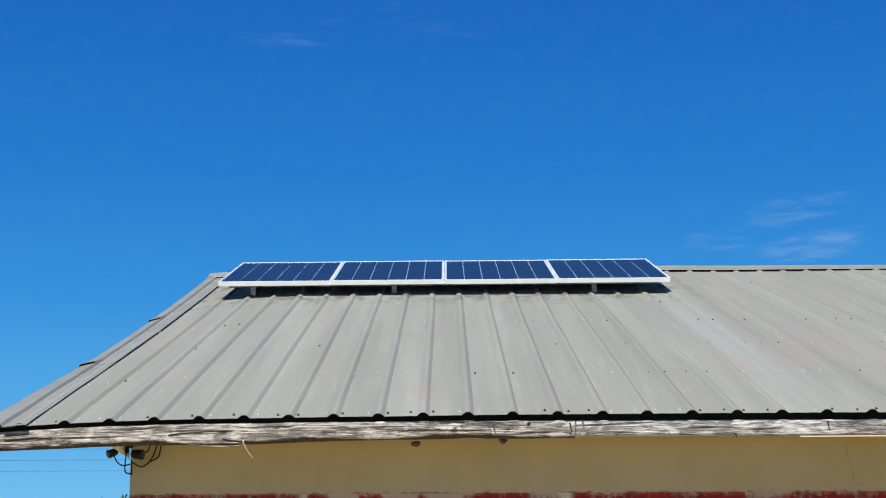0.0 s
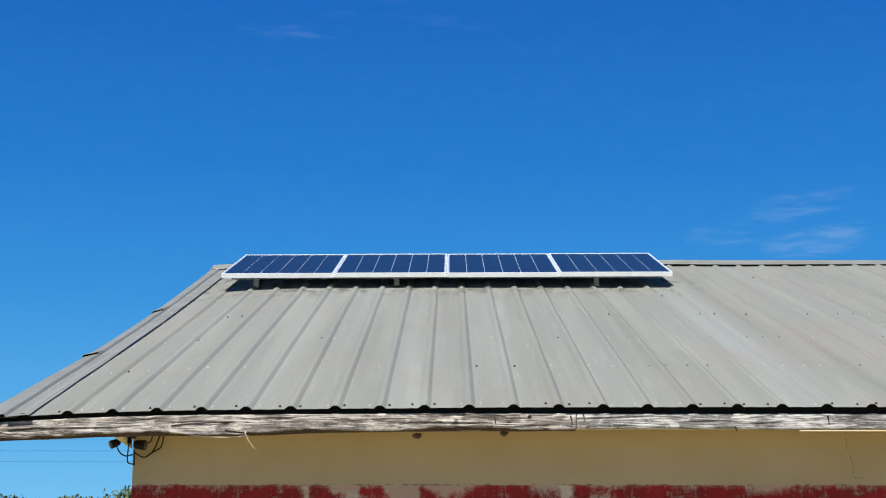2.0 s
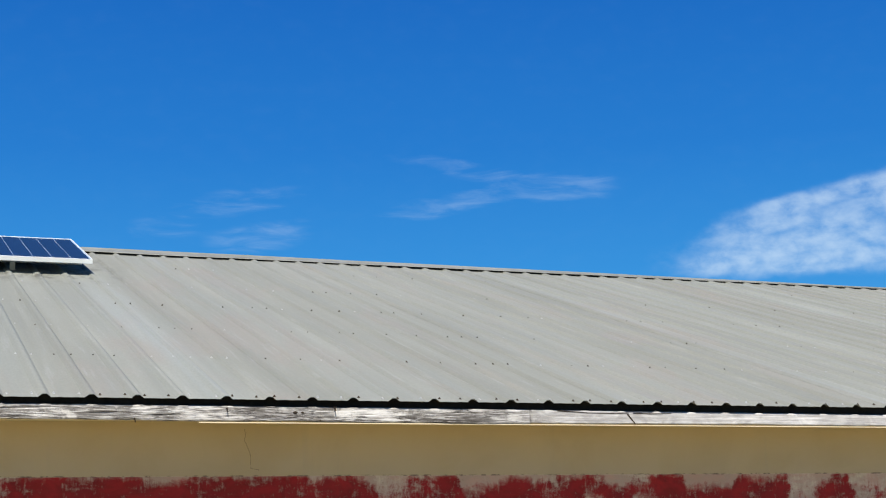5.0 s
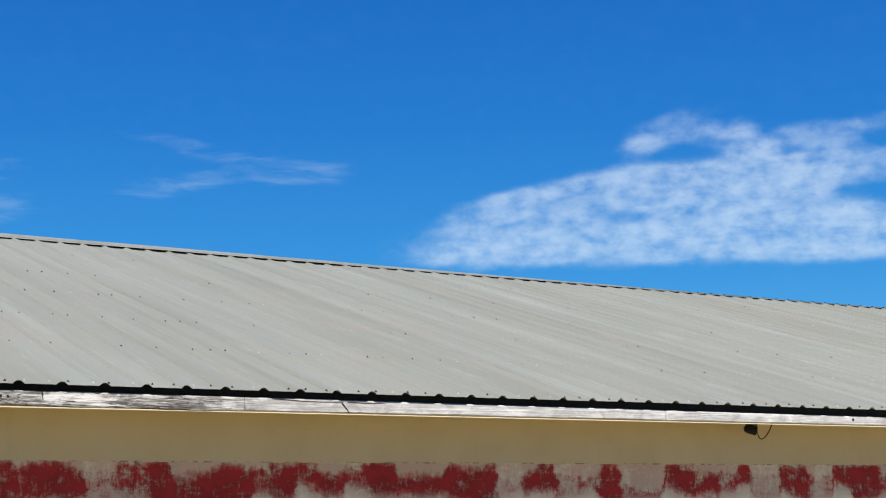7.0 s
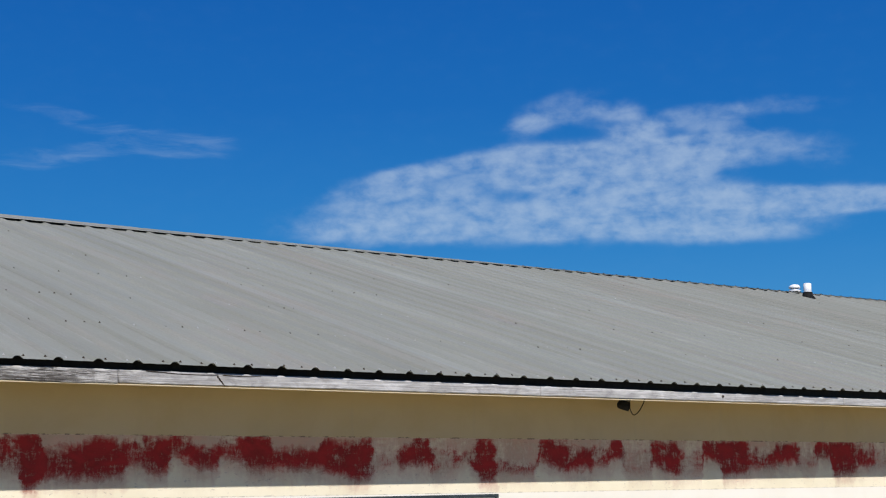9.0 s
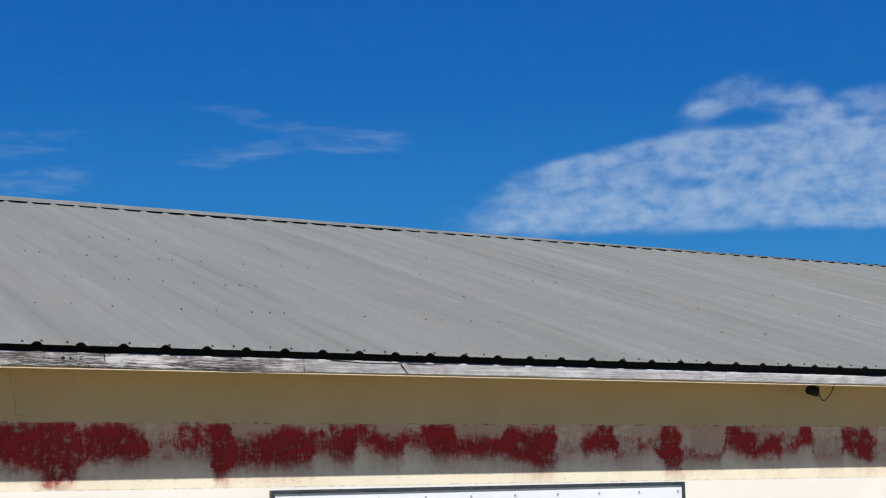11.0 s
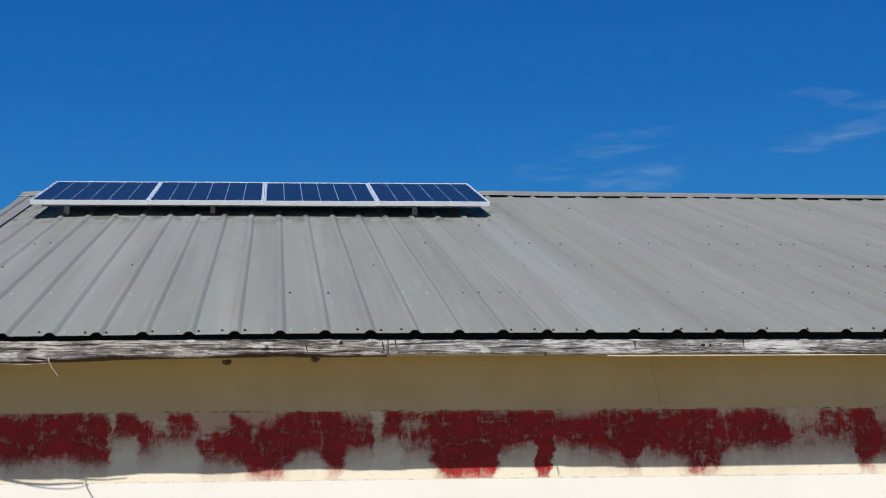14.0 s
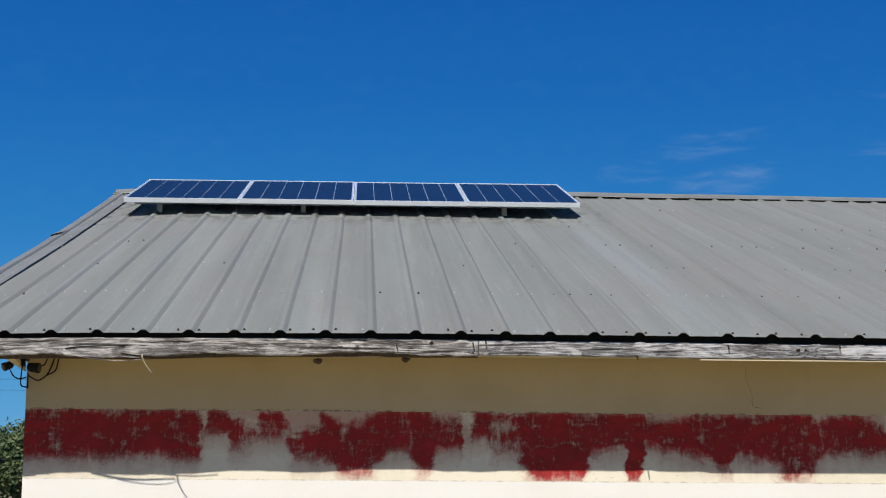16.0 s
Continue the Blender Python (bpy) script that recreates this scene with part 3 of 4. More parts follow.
bmesh.ops.create_grid(bm, x_segments=2, y_segments=2, size=2500)
tagged(part("ground", bm, GROUND), "brownish green grass ground round the building", "ground", kind="structure")

# ---- walls ----
BACK_Y = 2 * RIDGE_Y - WALL_Y
bm = box(bmesh.new(), CORNER_X, RIGHT - 0.6, WALL_Y, WALL_Y + 0.2, 0.0, 2.66)
tagged(part("wall_front", bm, PAINT), "cream painted masonry wall with worn red stripe", "wall", kind="structure")
bm = box(bmesh.new(), CORNER_X, RIGHT - 0.6, BACK_Y - 0.2, BACK_Y, 0.0, 2.64)
tagged(part("wall_back", bm, CREAM), "plain cream painted rear wall", "wall", kind="structure")
for nm, x0 in (("wall_west", CORNER_X), ("wall_east", RIGHT - 0.8)):
    bm = bmesh.new()
    prof = [(WALL_Y + 0.2, 0), (BACK_Y - 0.2, 0), (BACK_Y - 0.2, 2.64), (RIDGE_Y, roof_z(RIDGE_Y) - 0.16), (WALL_Y + 0.2, 2.64)]
    a = [bm.verts.new((x0, y, z)) for y, z in prof]
    c = [bm.verts.new((x0 + 0.2, y, z)) for y, z in prof]
    bm.faces.new(a)
    bm.faces.new(c[::-1])
    for i in range(5):
        bm.faces.new((a[i], a[(i + 1) % 5], c[(i + 1) % 5], c[i]))
    tagged(part(nm, bm, CREAM), "cream painted gable end wall", "wall", kind="structure")

# soffit between fascia and wall, reaching a little past the corner
bm = box(bmesh.new(), CORNER_X - 0.12, RIGHT - 0.6, 4.40, WALL_Y - 0.003, 2.660, 2.685)
tagged(part("soffit", bm, CREAM), "cream painted flat soffit under the eave", "soffit", kind="structure")
bm = bmesh.new()
for p in ((-1.65, 4.45, 2.632), (-1.70, 4.75, 2.645), (-1.586, 4.752, 2.567), (-1.586, 4.45, 2.627), (-1.586, 4.755, 2.659), (-1.586, 4.45, 2.659), (-1.65, 4.45, 2.659)):
    bm.verts.new(p)
bmesh.ops.convex_hull(bm, input=bm.verts)
tagged(part("soffit_return", bm, CREAM), "small cream return of the soffit at the corner", "soffit", kind="structure")
bm = bmesh.new()
for xa, xb in ((1.92, 3.84), (3.84, 9.9), (9.9, 16.0), (16.0, RIGHT - 0.6)):
    for vtx in box(bm, xa, xb, 4.30, 4.36, 2.60, 2.66).verts[-8:]:
        x = vtx.co.x
        low = 2.640 - 0.006 * (x - 0.8) if x < 3.8 else 2.629 - 0.0028 * (x - 3.8)
        vtx.co.z = low - (0.0045 if vtx.co.z > 2.63 else 0.009)
        if vtx.co.y < 4.33:
            vtx.co.y = 4.312 + 0.0021 * (x + 2.2) + 0.0055
tagged(part("trim", bm, CREAM), "thin cream strip behind the fascia boards", "trim", kind="structure")

# ---- fascia ----
fascia = tagged(empty("fascia", (0, 4.36, 2.63)), "weathered silver-grey wooden fascia boards along the eave", "fascia board", kind="structure")


def fascia_front(x):
    return 4.312 + 0.0021 * (x + 2.2)


def gable_sag(x, f):
    """How far the unsupported gable edge hangs, f from 0 at the eave to 1 at the ridge."""
    edge = (-0.050 - 0.050 * math.sin(math.pi * f) - 0.003 * f) * max(0.0, (-1.0 - x) / 1.3) ** 1.9
    # the eave itself droops a little before the corner
    return edge - 0.014 * min(1.0, max(0.0, (0.4 - x) / 1.5)) * math.exp(-5.0 * max(0.0, f))


def eave_sag(x):
    return gable_sag(x, 0.0)


def old_low(x):
    """Lower edge of the old board, hanging lowest where it has split."""
    return 2.650 - 0.052 * max(0.0, -x / 2.2) ** 1.6 - 0.009 * min(1.0, max(0.0, (x + 1.5) / 0.5)) - 0.006 * math.exp(-((x + 0.9) / 0.3) ** 2)


def fascia_board(x0, x1, z_low, z_top, rough, seed):
    """A board with its grain raised, cracks sunk, and a ragged lower edge where it is old."""
    bm = bmesh.new()
    nx, nz = max(8, int((x1 - x0) / 0.012)), 26
    front = []
    for i in range(nx + 1):
        x = x0 + (x1 - x0) * i / nx
        low = z_low(x) + rough * 0.016 * (noise.noise(Vector((x * 2.3, seed, 0))) + 0.5 * noise.noise(Vector((x * 9, seed, 3)))) + 0.0015 * noise.noise(Vector((x * 14, 1, seed)))
        col = []
        z_high = z_top(x)
        for j in range(nz + 1):
            f = j / nz
            z = low + (z_high - low) * f
            g = noise.noise(Vector((x * 5.0, seed, z * 130 + 2.0 * noise.noise(Vector((x * 1.1, z * 12, seed))))))
            crack = max(0.0, noise.noise(Vector((x * 3.2 + 5, seed, z * 62 + noise.noise(Vector((x * 2, 3, seed)))))) - 0.30)
            y = fascia_front(x) - 0.0016 * g * (0.5 + rough) + min(0.006, crack * 0.025 * (0.4 + rough if rough > 0.2 else 0.1))
            edge = min(f, 1 - f) * (z_high - low)
            y += max(0, 0.006 - edge) * 0.8
            col.append(bm.verts.new((x, y, z)))
        col.append(bm.verts.new((x, 4.352 + 0.004 * x * 0.5, z_high)))
        col.append(bm.verts.new((x, 4.352 + 0.004 * x * 0.5, low + 0.002)))
        front.append(col)
    for a, c in zip(front, front[1:]):
        n = len(a)
        for j in range(n):
            bm.faces.new((a[j], a[(j + 1) % n], c[(j + 1) % n], c[j]))
    bm.faces.new(front[0][::-1])
    bm.faces.new(front[-1])
    return bm


JOINTS = [-2.20, 0.779, 3.786, 6.80, 9.88, 14.6, 19.4, RIGHT - 0.05]
LOWS = [old_low, lambda x: 2.640 - 0.006 * (x - .8), lambda x: 2.629 - 0.0028 * (x - 3.8)]
for k, (a, c) in enumerate(zip(JOINTS, JOINTS[1:])):
    low = LOWS[min(k, 2)]
    b_ = part("board", fascia_board(a + 0.002, c - 0.002, low, lambda x: roof_z(EAVE_Y, x) + eave_sag(x) + 0.004 + 0.004 * min(1.0, max(0.0, (x - 1.0) / 2)) - 0.004 * min(1.0, max(0.0, x)) - 1.325 * (fascia_front(x) - EAVE_Y), (1.0, 0.35, 0.15)[min(k, 2)], k * 3.7), WOOD, None,
              ("split and splintered old board", "dry grey board with knots", "")[min(k, 2)], True)
    b_.parent = fascia
    b_.matrix_parent_inverse = Matrix.Translation((0, -4.36, -2.63))

# black strip added behind the boards as shade in the gap under the sheets
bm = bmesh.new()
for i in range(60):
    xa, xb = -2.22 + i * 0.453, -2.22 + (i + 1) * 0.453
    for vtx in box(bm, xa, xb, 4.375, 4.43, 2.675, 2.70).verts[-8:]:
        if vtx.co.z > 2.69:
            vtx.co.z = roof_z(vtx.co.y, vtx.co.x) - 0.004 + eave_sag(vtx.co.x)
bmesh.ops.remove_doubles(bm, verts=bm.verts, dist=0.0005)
b_ = part("gap_shade_strip", bm, DARK, None, "black strip added as shade in the gap under the sheets")
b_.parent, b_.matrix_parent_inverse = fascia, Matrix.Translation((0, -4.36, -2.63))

bm = bmesh.new()
for i in range(24):
    xa, xb = -2.19 + i * 0.1235, -2.19 + (i + 1) * 0.1235
    for vtx in box(bm, xa, xb, 4.334, 4.351, 2.60, 2.665).verts[-8:]:
        if vtx.co.z < 2.61:
            vtx.co.z = old_low(vtx.co.x) - 0.0125 + 0.003 * noise.noise(Vector((vtx.co.x * 5, 1, 1)))
bmesh.ops.remove_doubles(bm, verts=bm.verts, dist=0.0005)
b_ = part("backing_strip", bm, MUD, None, "dark brown strip behind the old board")
b_.parent, b_.matrix_parent_inverse = fascia, Matrix.Translation((0, -4.36, -2.63))

# splinters hanging off the old board
for pts, r, pale in (([(-1.36, 4.312, 2.636), (-1.255, 4.303, 2.626), (-1.199, 4.302, 2.620), (-1.115, 4.301, 2.615), (-1.022, 4.301, 2.618), (-0.925, 4.305, 2.616)], 0.0046, 0),
                     ([(-1.25, 4.306, 2.624), (-1.217, 4.300, 2.617), (-1.133, 4.297, 2.605), (-1.039, 4.295, 2.599), (-0.965, 4.297, 2.601), (-0.895, 4.304, 2.611)], 0.0024, 0),
                     ([(-0.915, 4.308, 2.630), (-0.913, 4.292, 2.617), (-0.903, 4.289, 2.595), (-0.888, 4.287, 2.571), (-0.865, 4.285, 2.540)], 0.0042, 1)):
    s_ = part("splinter", tube(bmesh.new(), rounded(pts, 3), r, 6, 0.6), TWIG if pale else WOOD, None, "loose wooden splinter")
    s_.parent = fascia
    s_.matrix_parent_inverse = Matrix.Translation((0, -4.36, -2.63))
# bent nails
for x, z in ((0.812, 2.718), (0.748, 2.703), (1.589, 2.645), (2.062, 2.700), (2.642, 2.708), (0.36, 2.69)):
    n_ = part("nail", tube(bmesh.new(), [(x, fascia_front(x) + 0.01, z), (x, fascia_front(x) - 0.012, z), (x + 0.004, fascia_front(x) - 0.016, z - 0.022)], 0.0035, 6), RUSTY, None, "bent rusty nail")
    n_.parent = fascia
    n_.matrix_parent_inverse = Matrix.Translation((0, -4.36, -2.63))

# knots, a bolt head and a split in the boards
for x, z, rx, rz in ((2.430, 2.679, 0.013, 0.009), (2.469, 2.680, 0.008, 0.006), (0.538, 2.703, 0.011, 0.010), (0.433, 2.673, 0.013, 0.005), (2.566, 2.640, 0.006, 0.005), (0.749, 2.652, 0.005, 0.005), (8.528, 2.653, 0.014, 0.012)):
    bm = bmesh.new()
    bmesh.ops.create_icosphere(bm, subdivisions=2, radius=1)
    for v in bm.verts:
        q = 1 + 0.4 * noise.noise(v.co * 1.6 + Vector((x, z, 0)))
        v.co = Vector((x + v.co.x * rx * q, fascia_front(x) + 0.001 + v.co.y * 0.004, z + v.co.z * rz * q))
    k_ = part("knot", bm, RUSTY, None, "dark knot in the wood", True)
    k_.parent, k_.matrix_parent_inverse = fascia, Matrix.Translation((0, -4.36, -2.63))
for pts in ([(4.392, 2.684), (4.405, 2.668), (4.420, 2.652), (4.440, 2.628)], [(3.95, 2.700), (4.06, 2.694), (4.138, 2.689), (4.26, 2.687), (4.40, 2.690)], [(4.43, 2.690), (4.55, 2.686), (4.678, 2.689)],
            [(-1.846, 2.613), (-1.80, 2.619), (-1.753, 2.617), (-1.70, 2.622), (-1.644, 2.624)], [(-1.298, 2.659), (-1.247, 2.667), (-1.136, 2.673), (-1.005, 2.680)],
            [(-1.022, 2.637), (-0.966, 2.629), (-0.910, 2.624), (-0.816, 2.620), (-0.699, 2.628)], [(-2.132, 2.640), (-2.06, 2.646), (-1.987, 2.651), (-1.871, 2.648)]):
    k_ = part("split", tube(bmesh.new(), [(x, fascia_front(x) - (0.003 if x < 0 else 0.0005), z) for x, z in pts], 0.0036 if pts[0][0] < 0 else 0.0052 if len(pts) == 4 else 0.0028, 5, 0.6), RUSTY, None, "dark split in the board")
    k_.parent, k_.matrix_parent_inverse = fascia, Matrix.Translation((0, -4.36, -2.63))

# ---- roof ----
roof = tagged(empty("roof", (0, RIDGE_Y, roof_z(RIDGE_Y))), "weathered grey ribbed metal sheet roof, low pitched", "roof", kind="structure")
INV = Matrix.Translation((0, -RIDGE_Y, -roof_z(RIDGE_Y)))
PROFILE = [(-0.033, 0.0), (-0.014, 0.0145), (-0.008, 0.017), (0.008, 0.017), (0.0138, 0.015), (0.0325, 0.0), (0.075, 0.001), (0.12, 0.0), (0.16, 0.001)]


def roof_part(name, bm, mat, label="", smooth_faces=False):
    ob = part(name, bm, mat, None, label, smooth_faces)
    ob.parent = roof
    ob.matrix_parent_inverse = INV
    return ob


def sheet(k0, ribs, lift, x_from=None):
    bm = bmesh.new()
    xs = []
    for k in range(k0, k0 + ribs):
        xs += [(k * RIB + px, h) for px, h in PROFILE]
    xs.append(((k0 + ribs) * RIB - 0.026, -0.0004))
    if x_from is not None:
        xs = [(x_from, 0.0)] + [p for p in xs if p[0] > x_from + 0.004]
    ny = 16
    rows = []
    jag = random.uniform(-0.006, 0.006)
    for j in range(ny + 1):
        f = j / ny
        y = (EAVE_Y + jag) * (1 - f) + 11.24 * f
        row = []
        for x, h in xs:
            wave = 0.0035 * noise.noise(Vector((x * 3.1, y * 1.3, 2.5))) + (0.006 * noise.noise(Vector((x * 0.8, y * 0.4, 7))))
            row.append(bm.verts.new((x + 0.003 * noise.noise(Vector((y * .7, x * 2, 1))), y, roof_z(y, x) + h + lift + wave * min(1, f * 6 + 0.25) + gable_sag(x, f))))
        rows.append(row)
    for a, c in zip(rows, rows[1:]):
        for i in range(len(a) - 1):
            bm.faces.new((a[i], a[i + 1], c[i + 1], c[i]))
    for f in bm.faces:
        f.normal_update()
        if f.normal.z < 0:
            f.normal_flip()
    me = bpy.data.meshes.new("sheet")
    bm.to_mesh(me)
    bm.free()
    me.materials.append(ROOFING)
    ob = new("sheet", me)
    ob.parent, ob.matrix_parent_inverse = roof, INV
    thick = ob.modifiers.new("thickness", "SOLIDIFY")
    thick.thickness, thick.offset = 0.0012, -1
    return ob


k = -9
first = True
while k * RIB < RIGHT:
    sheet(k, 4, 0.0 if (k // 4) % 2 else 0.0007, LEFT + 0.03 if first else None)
    first = False
    k += 4

# far slope of the roof
bm = bmesh.new()
xs = [x for kk in range(-9, int(RIGHT / RIB)) for x in (kk * RIB - 0.03, kk * RIB - 0.01, kk * RIB + 0.01, kk * RIB + 0.03)]
near = [bm.verts.new((x, RIDGE_Y + 0.01, roof_z(RIDGE_Y, x) + (0.02 if i % 4 in (1, 2) else 0))) for i, x in enumerate(xs)]
far = [bm.verts.new((x, 2 * RIDGE_Y - EAVE_Y, roof_z(EAVE_Y, x) + (0.02 if i % 4 in (1, 2) else 0))) for i, x in enumerate(xs)]
for i in range(len(xs) - 1):
    bm.faces.new((near[i], near[i + 1], far[i + 1], far[i]))
roof_part("far_slope", bm, ROOFING)

# ridge cap in overlapping lengths
x = LEFT + 0.05
while x < RIGHT:
    x1 = min(x + 3.05, RIGHT)
    bm = bmesh.new()
    prof = [(11.172, 0.0235), (11.175, 0.0275), (11.25, 0.0285), (11.33, 0.033), (RIDGE_Y, 0.046)]
    prof = [(y, roof_z(y) + h) for y, h in prof]
    prof += [(2 * RIDGE_Y - y, z) for y, z in prof[-2::-1]]
    n = 12
    rows = []
    for i in range(n + 1):
        xx = x + (x1 + 0.06 - x) * i / n
        rows.append([bm.verts.new((xx, y, z - min(0.038, 0.0030 * max(0.0, xx - 3.0)) * max(0.0, (min(y, 2 * RIDGE_Y - y) - 11.2) / 0.16) - 0.0032 * (xx - 5.0) + gable_sag(xx, 1.0) + 0.004 * noise.noise(Vector((xx * 1.5, y, 4))) + 0.002 * (i == n))) for y, z in prof])
    for a, c in zip(rows, rows[1:]):
        for j in range(len(prof) - 1):
            bm.faces.new((a[j], a[j + 1], c[j + 1], c[j]))
    # black strip added under the cap, so that its gaps look deep in shade
    filler = bmesh.new()
    for i in range(8):
        xa, xb = x + (x1 - x) * i / 8, x + (x1 - x) * (i + 1) / 8
        m_ = (xa + xb) / 2
        box(filler, xa, xb, 11.205, 11.225, roof_z(11.21, m_) - 0.004 + gable_sag(m_, 1.0), roof_z(11.21, m_) + 0.0225 + gable_sag(m_, 1.0))
    roof_part("cap_shade_strip", filler, RUBBER, "black strip added to darken the gaps under the ridge cap")
    cap = roof_part("ridge_cap", bm, FLASHING)
    t_ = cap.modifiers.new("thickness", "SOLIDIFY")
    t_.thickness = 0.0015
    x = x1

# rake flashing along the gable edge: a drip face, a raised top and a flange
for i, (y0, y1) in enumerate(((4.275, 6.32), (6.27, 8.45), (8.40, 11.33))):
    bm = bmesh.new()
    prof = [(LEFT, -0.11), (LEFT - 0.003, 0.014), (LEFT + 0.012, 0.020), (-2.152, 0.025), (-2.140, 0.009), (-2.122, 0.010), (-2.04, 0.013), (-2.020, 0.0125)]
    rows = []
    n = 10
    for j in range(n + 1):
        y = y0 + (y1 - y0) * j / n
        lift = 0.0025 * i
        s_ = 0.05 * min(1.0, (y - 4.3) * 0.4)
        rows.append([bm.verts.new((px + (s_ if px < -2.2 else 0) + 0.004 * noise.noise(Vector((y * 2, px, 2))), y,
                                   roof_z(y, px) + h + lift + (0.012 if i and j == 0 and px < -2.15 else 0.0) + gable_sag(px, (y - 4.295) / 7.06) + 0.003 * noise.noise(Vector((y * 3, px * 4, 9))))) for px, h in prof])
    for a, c in zip(rows, rows[1:]):
        for j in range(len(prof) - 1):
            bm.faces.new((a[j], a[j + 1], c[j + 1], c[j]))
    fl = roof_part("rake_flashing", bm, FLASHING, "bent grey edge flashing")
    t_ = fl.modifiers.new("thickness", "SOLIDIFY")
    t_.thickness = 0.0015

# black strip added inside the gable edge, where the hollow lies in shade
bm = bmesh.new()
for i in range(16):
    y0, y1 = 4.30 + i * 0.438, 4.30 + (i + 1) * 0.438
    for vtx in box(bm, -2.232, -2.206, y0, y1, 0.0, 1.0).verts[-8:]:
        f = (vtx.co.y - 4.295) / 7.06
        if vtx.co.x < -2.22:
            vtx.co.x = LEFT + 0.05 * min(1.0, (vtx.co.y - 4.3) * 0.4) + 0.008
        top = roof_z(vtx.co.y, vtx.co.x) + gable_sag(vtx.co.x, f) - 0.006
        vtx.co.z = top if vtx.co.z > 0.5 else top - 0.098
bmesh.ops.remove_doubles(bm, verts=bm.verts, dist=0.0005)
roof_part("edge_shade_strip", bm, DARK, "black strip standing for the shade behind the edge flashing")

# screws: rows on the purlins, pairs at the eave
shiny, rusty = bmesh.new(), bmesh.new()
rng = random.Random(5)


def screw(bm, x, y, r=0.0075, lift=0.0):
    z = lift + roof_z(y, x) + gable_sag(x, (y - 4.295) / 7.06)
    rings = []
    for rr, h in ((r * 1.25, 0.0), (r * 1.2, 0.003), (r * 0.7, 0.0035), (r * 0.62, 0.009)):
        rings.append([bm.verts.new((x + rr * math.cos(q * math.tau / 6), y + rr * math.sin(q * math.tau / 6), z + h + 0.001 + rr * math.sin(q * math.tau / 6) * SLOPE)) for q in range(6)])
    for a, c in zip(rings, rings[1:]):
        for q in range(6):
            bm.faces.new((a[q], a[(q + 1) % 6], c[(q + 1) % 6], c[q]))
    bm.faces.new(rings[-1])


for kk in range(-9, int(20 / RIB)):
    for y, odds in ((4.36, 1.0), (5.50, 0.95), (6.60, 0.6), (7.73, 0.55), (8.85, 0.4), (10.2, 0.3)):
        for side in (0.052, -0.052):
            if side < 0 and y > 4.5 and rng.random() > 0.5:
                continue
            if rng.random() > odds:
                continue
            dark = rng.random() < (0.6 if kk * RIB > 1.2 or y < 4.5 else 0.12)
            screw(rusty if dark else shiny, kk * RIB + side + rng.uniform(-0.012, 0.012), y + rng.uniform(-0.015, 0.015), 0.006 if y > 4.5 else 0.0065)
for i in range(11):
    screw(shiny, -2.05 + rng.uniform(-0.004, 0.004), 4.5 + i * 0.62, 0.0045, 0.0135)
# tiny heads added as glints along the crimped fold of the flashing
for i in range(70):
    if rng.random() < 0.75:
        screw(shiny, -2.112 + rng.uniform(-0.003, 0.003), 4.4 + i * 0.098, 0.0030, 0.0145)
tagged(roof_part("screws", shiny, STEEL, "galvanised roofing screws and glint dots on the edge fold"), kind="stuff")
tagged(roof_part("screws", rusty, RUSTY, "rusted dark roofing screws"), kind="stuff")

# ---- solar panels ----
PANEL_W, PANEL_L, GAP = 0.968, 1.56, 0.006
P0 = Vector((-1.843, 9.36, 4.294))
tilt = math.atan2(0.447, 1.495)
TH = 0.040


def solar_panel():
    top = empty("solar_panel")
    for nm, (x0, x1, y0, y1) in (("frame_rail", (0, PANEL_W, 0, 0.011)), ("frame_rail", (0, PANEL_W, PANEL_L - 0.011, PANEL_L)),
                                 ("frame_rail", (0, 0.0065, 0.0115, PANEL_L - 0.0115)), ("frame_rail", (PANEL_W - 0.0065, PANEL_W, 0.0115, PANEL_L - 0.0115))):
        part(nm, box(bmesh.new(), x0, x1, y0, y1, 0, TH, 0.0015), ALUMINIUM, top)
    part("backsheet", box(bmesh.new(), 0.007, PANEL_W - 0.007, 0.012, PANEL_L - 0.012, 0.030, 0.0352), BACKSHEET, top, "pale backsheet between the cells")
    cw = (PANEL_W - 0.013 - 0.020) / 6
    ch = (PANEL_L - 0.022 - 0.036) / 10
    me = finish("cell", box(bmesh.new(), 0.0, cw - 0.0045, 0.0, ch - 0.0045, 0.0352, 0.0366), CELL)
    for i in range(6):
        for r in range(10):
            ob = new("cell", me)
            ob.location = (0.0065 + 0.0122 + i * cw, 0.030 + r * ch, 0)
            ob.parent = top
    return tagged(top, "blue polycrystalline solar panel in silver aluminium frame", "solar panel", "row of solar panels on the roof")


panel = solar_panel()
panel.matrix_basis = Matrix.Translation(P0) @ Matrix.Rotation(tilt, 4, "X")
for i in range(1, 4):
    copy_thing(panel, Matrix.Translation(P0 + Vector((i * (PANEL_W + GAP), 0, 0.002 * (i % 2)))) @ Matrix.Rotation(tilt, 4, "X"))

# mounting rails and feet
mount = tagged(empty("panel_mount", (-1.7, 9.7, roof_z(9.7))), "aluminium rails on feet under the solar panels", "mounting rack")
MI = Matrix.Translation((1.7, -9.7, -roof_z(9.7)))


def mount_part(name, bm, label=""):
    ob = part(name, bm, ALUMINIUM, None, label)
    ob.parent, ob.matrix_parent_inverse = mount, MI


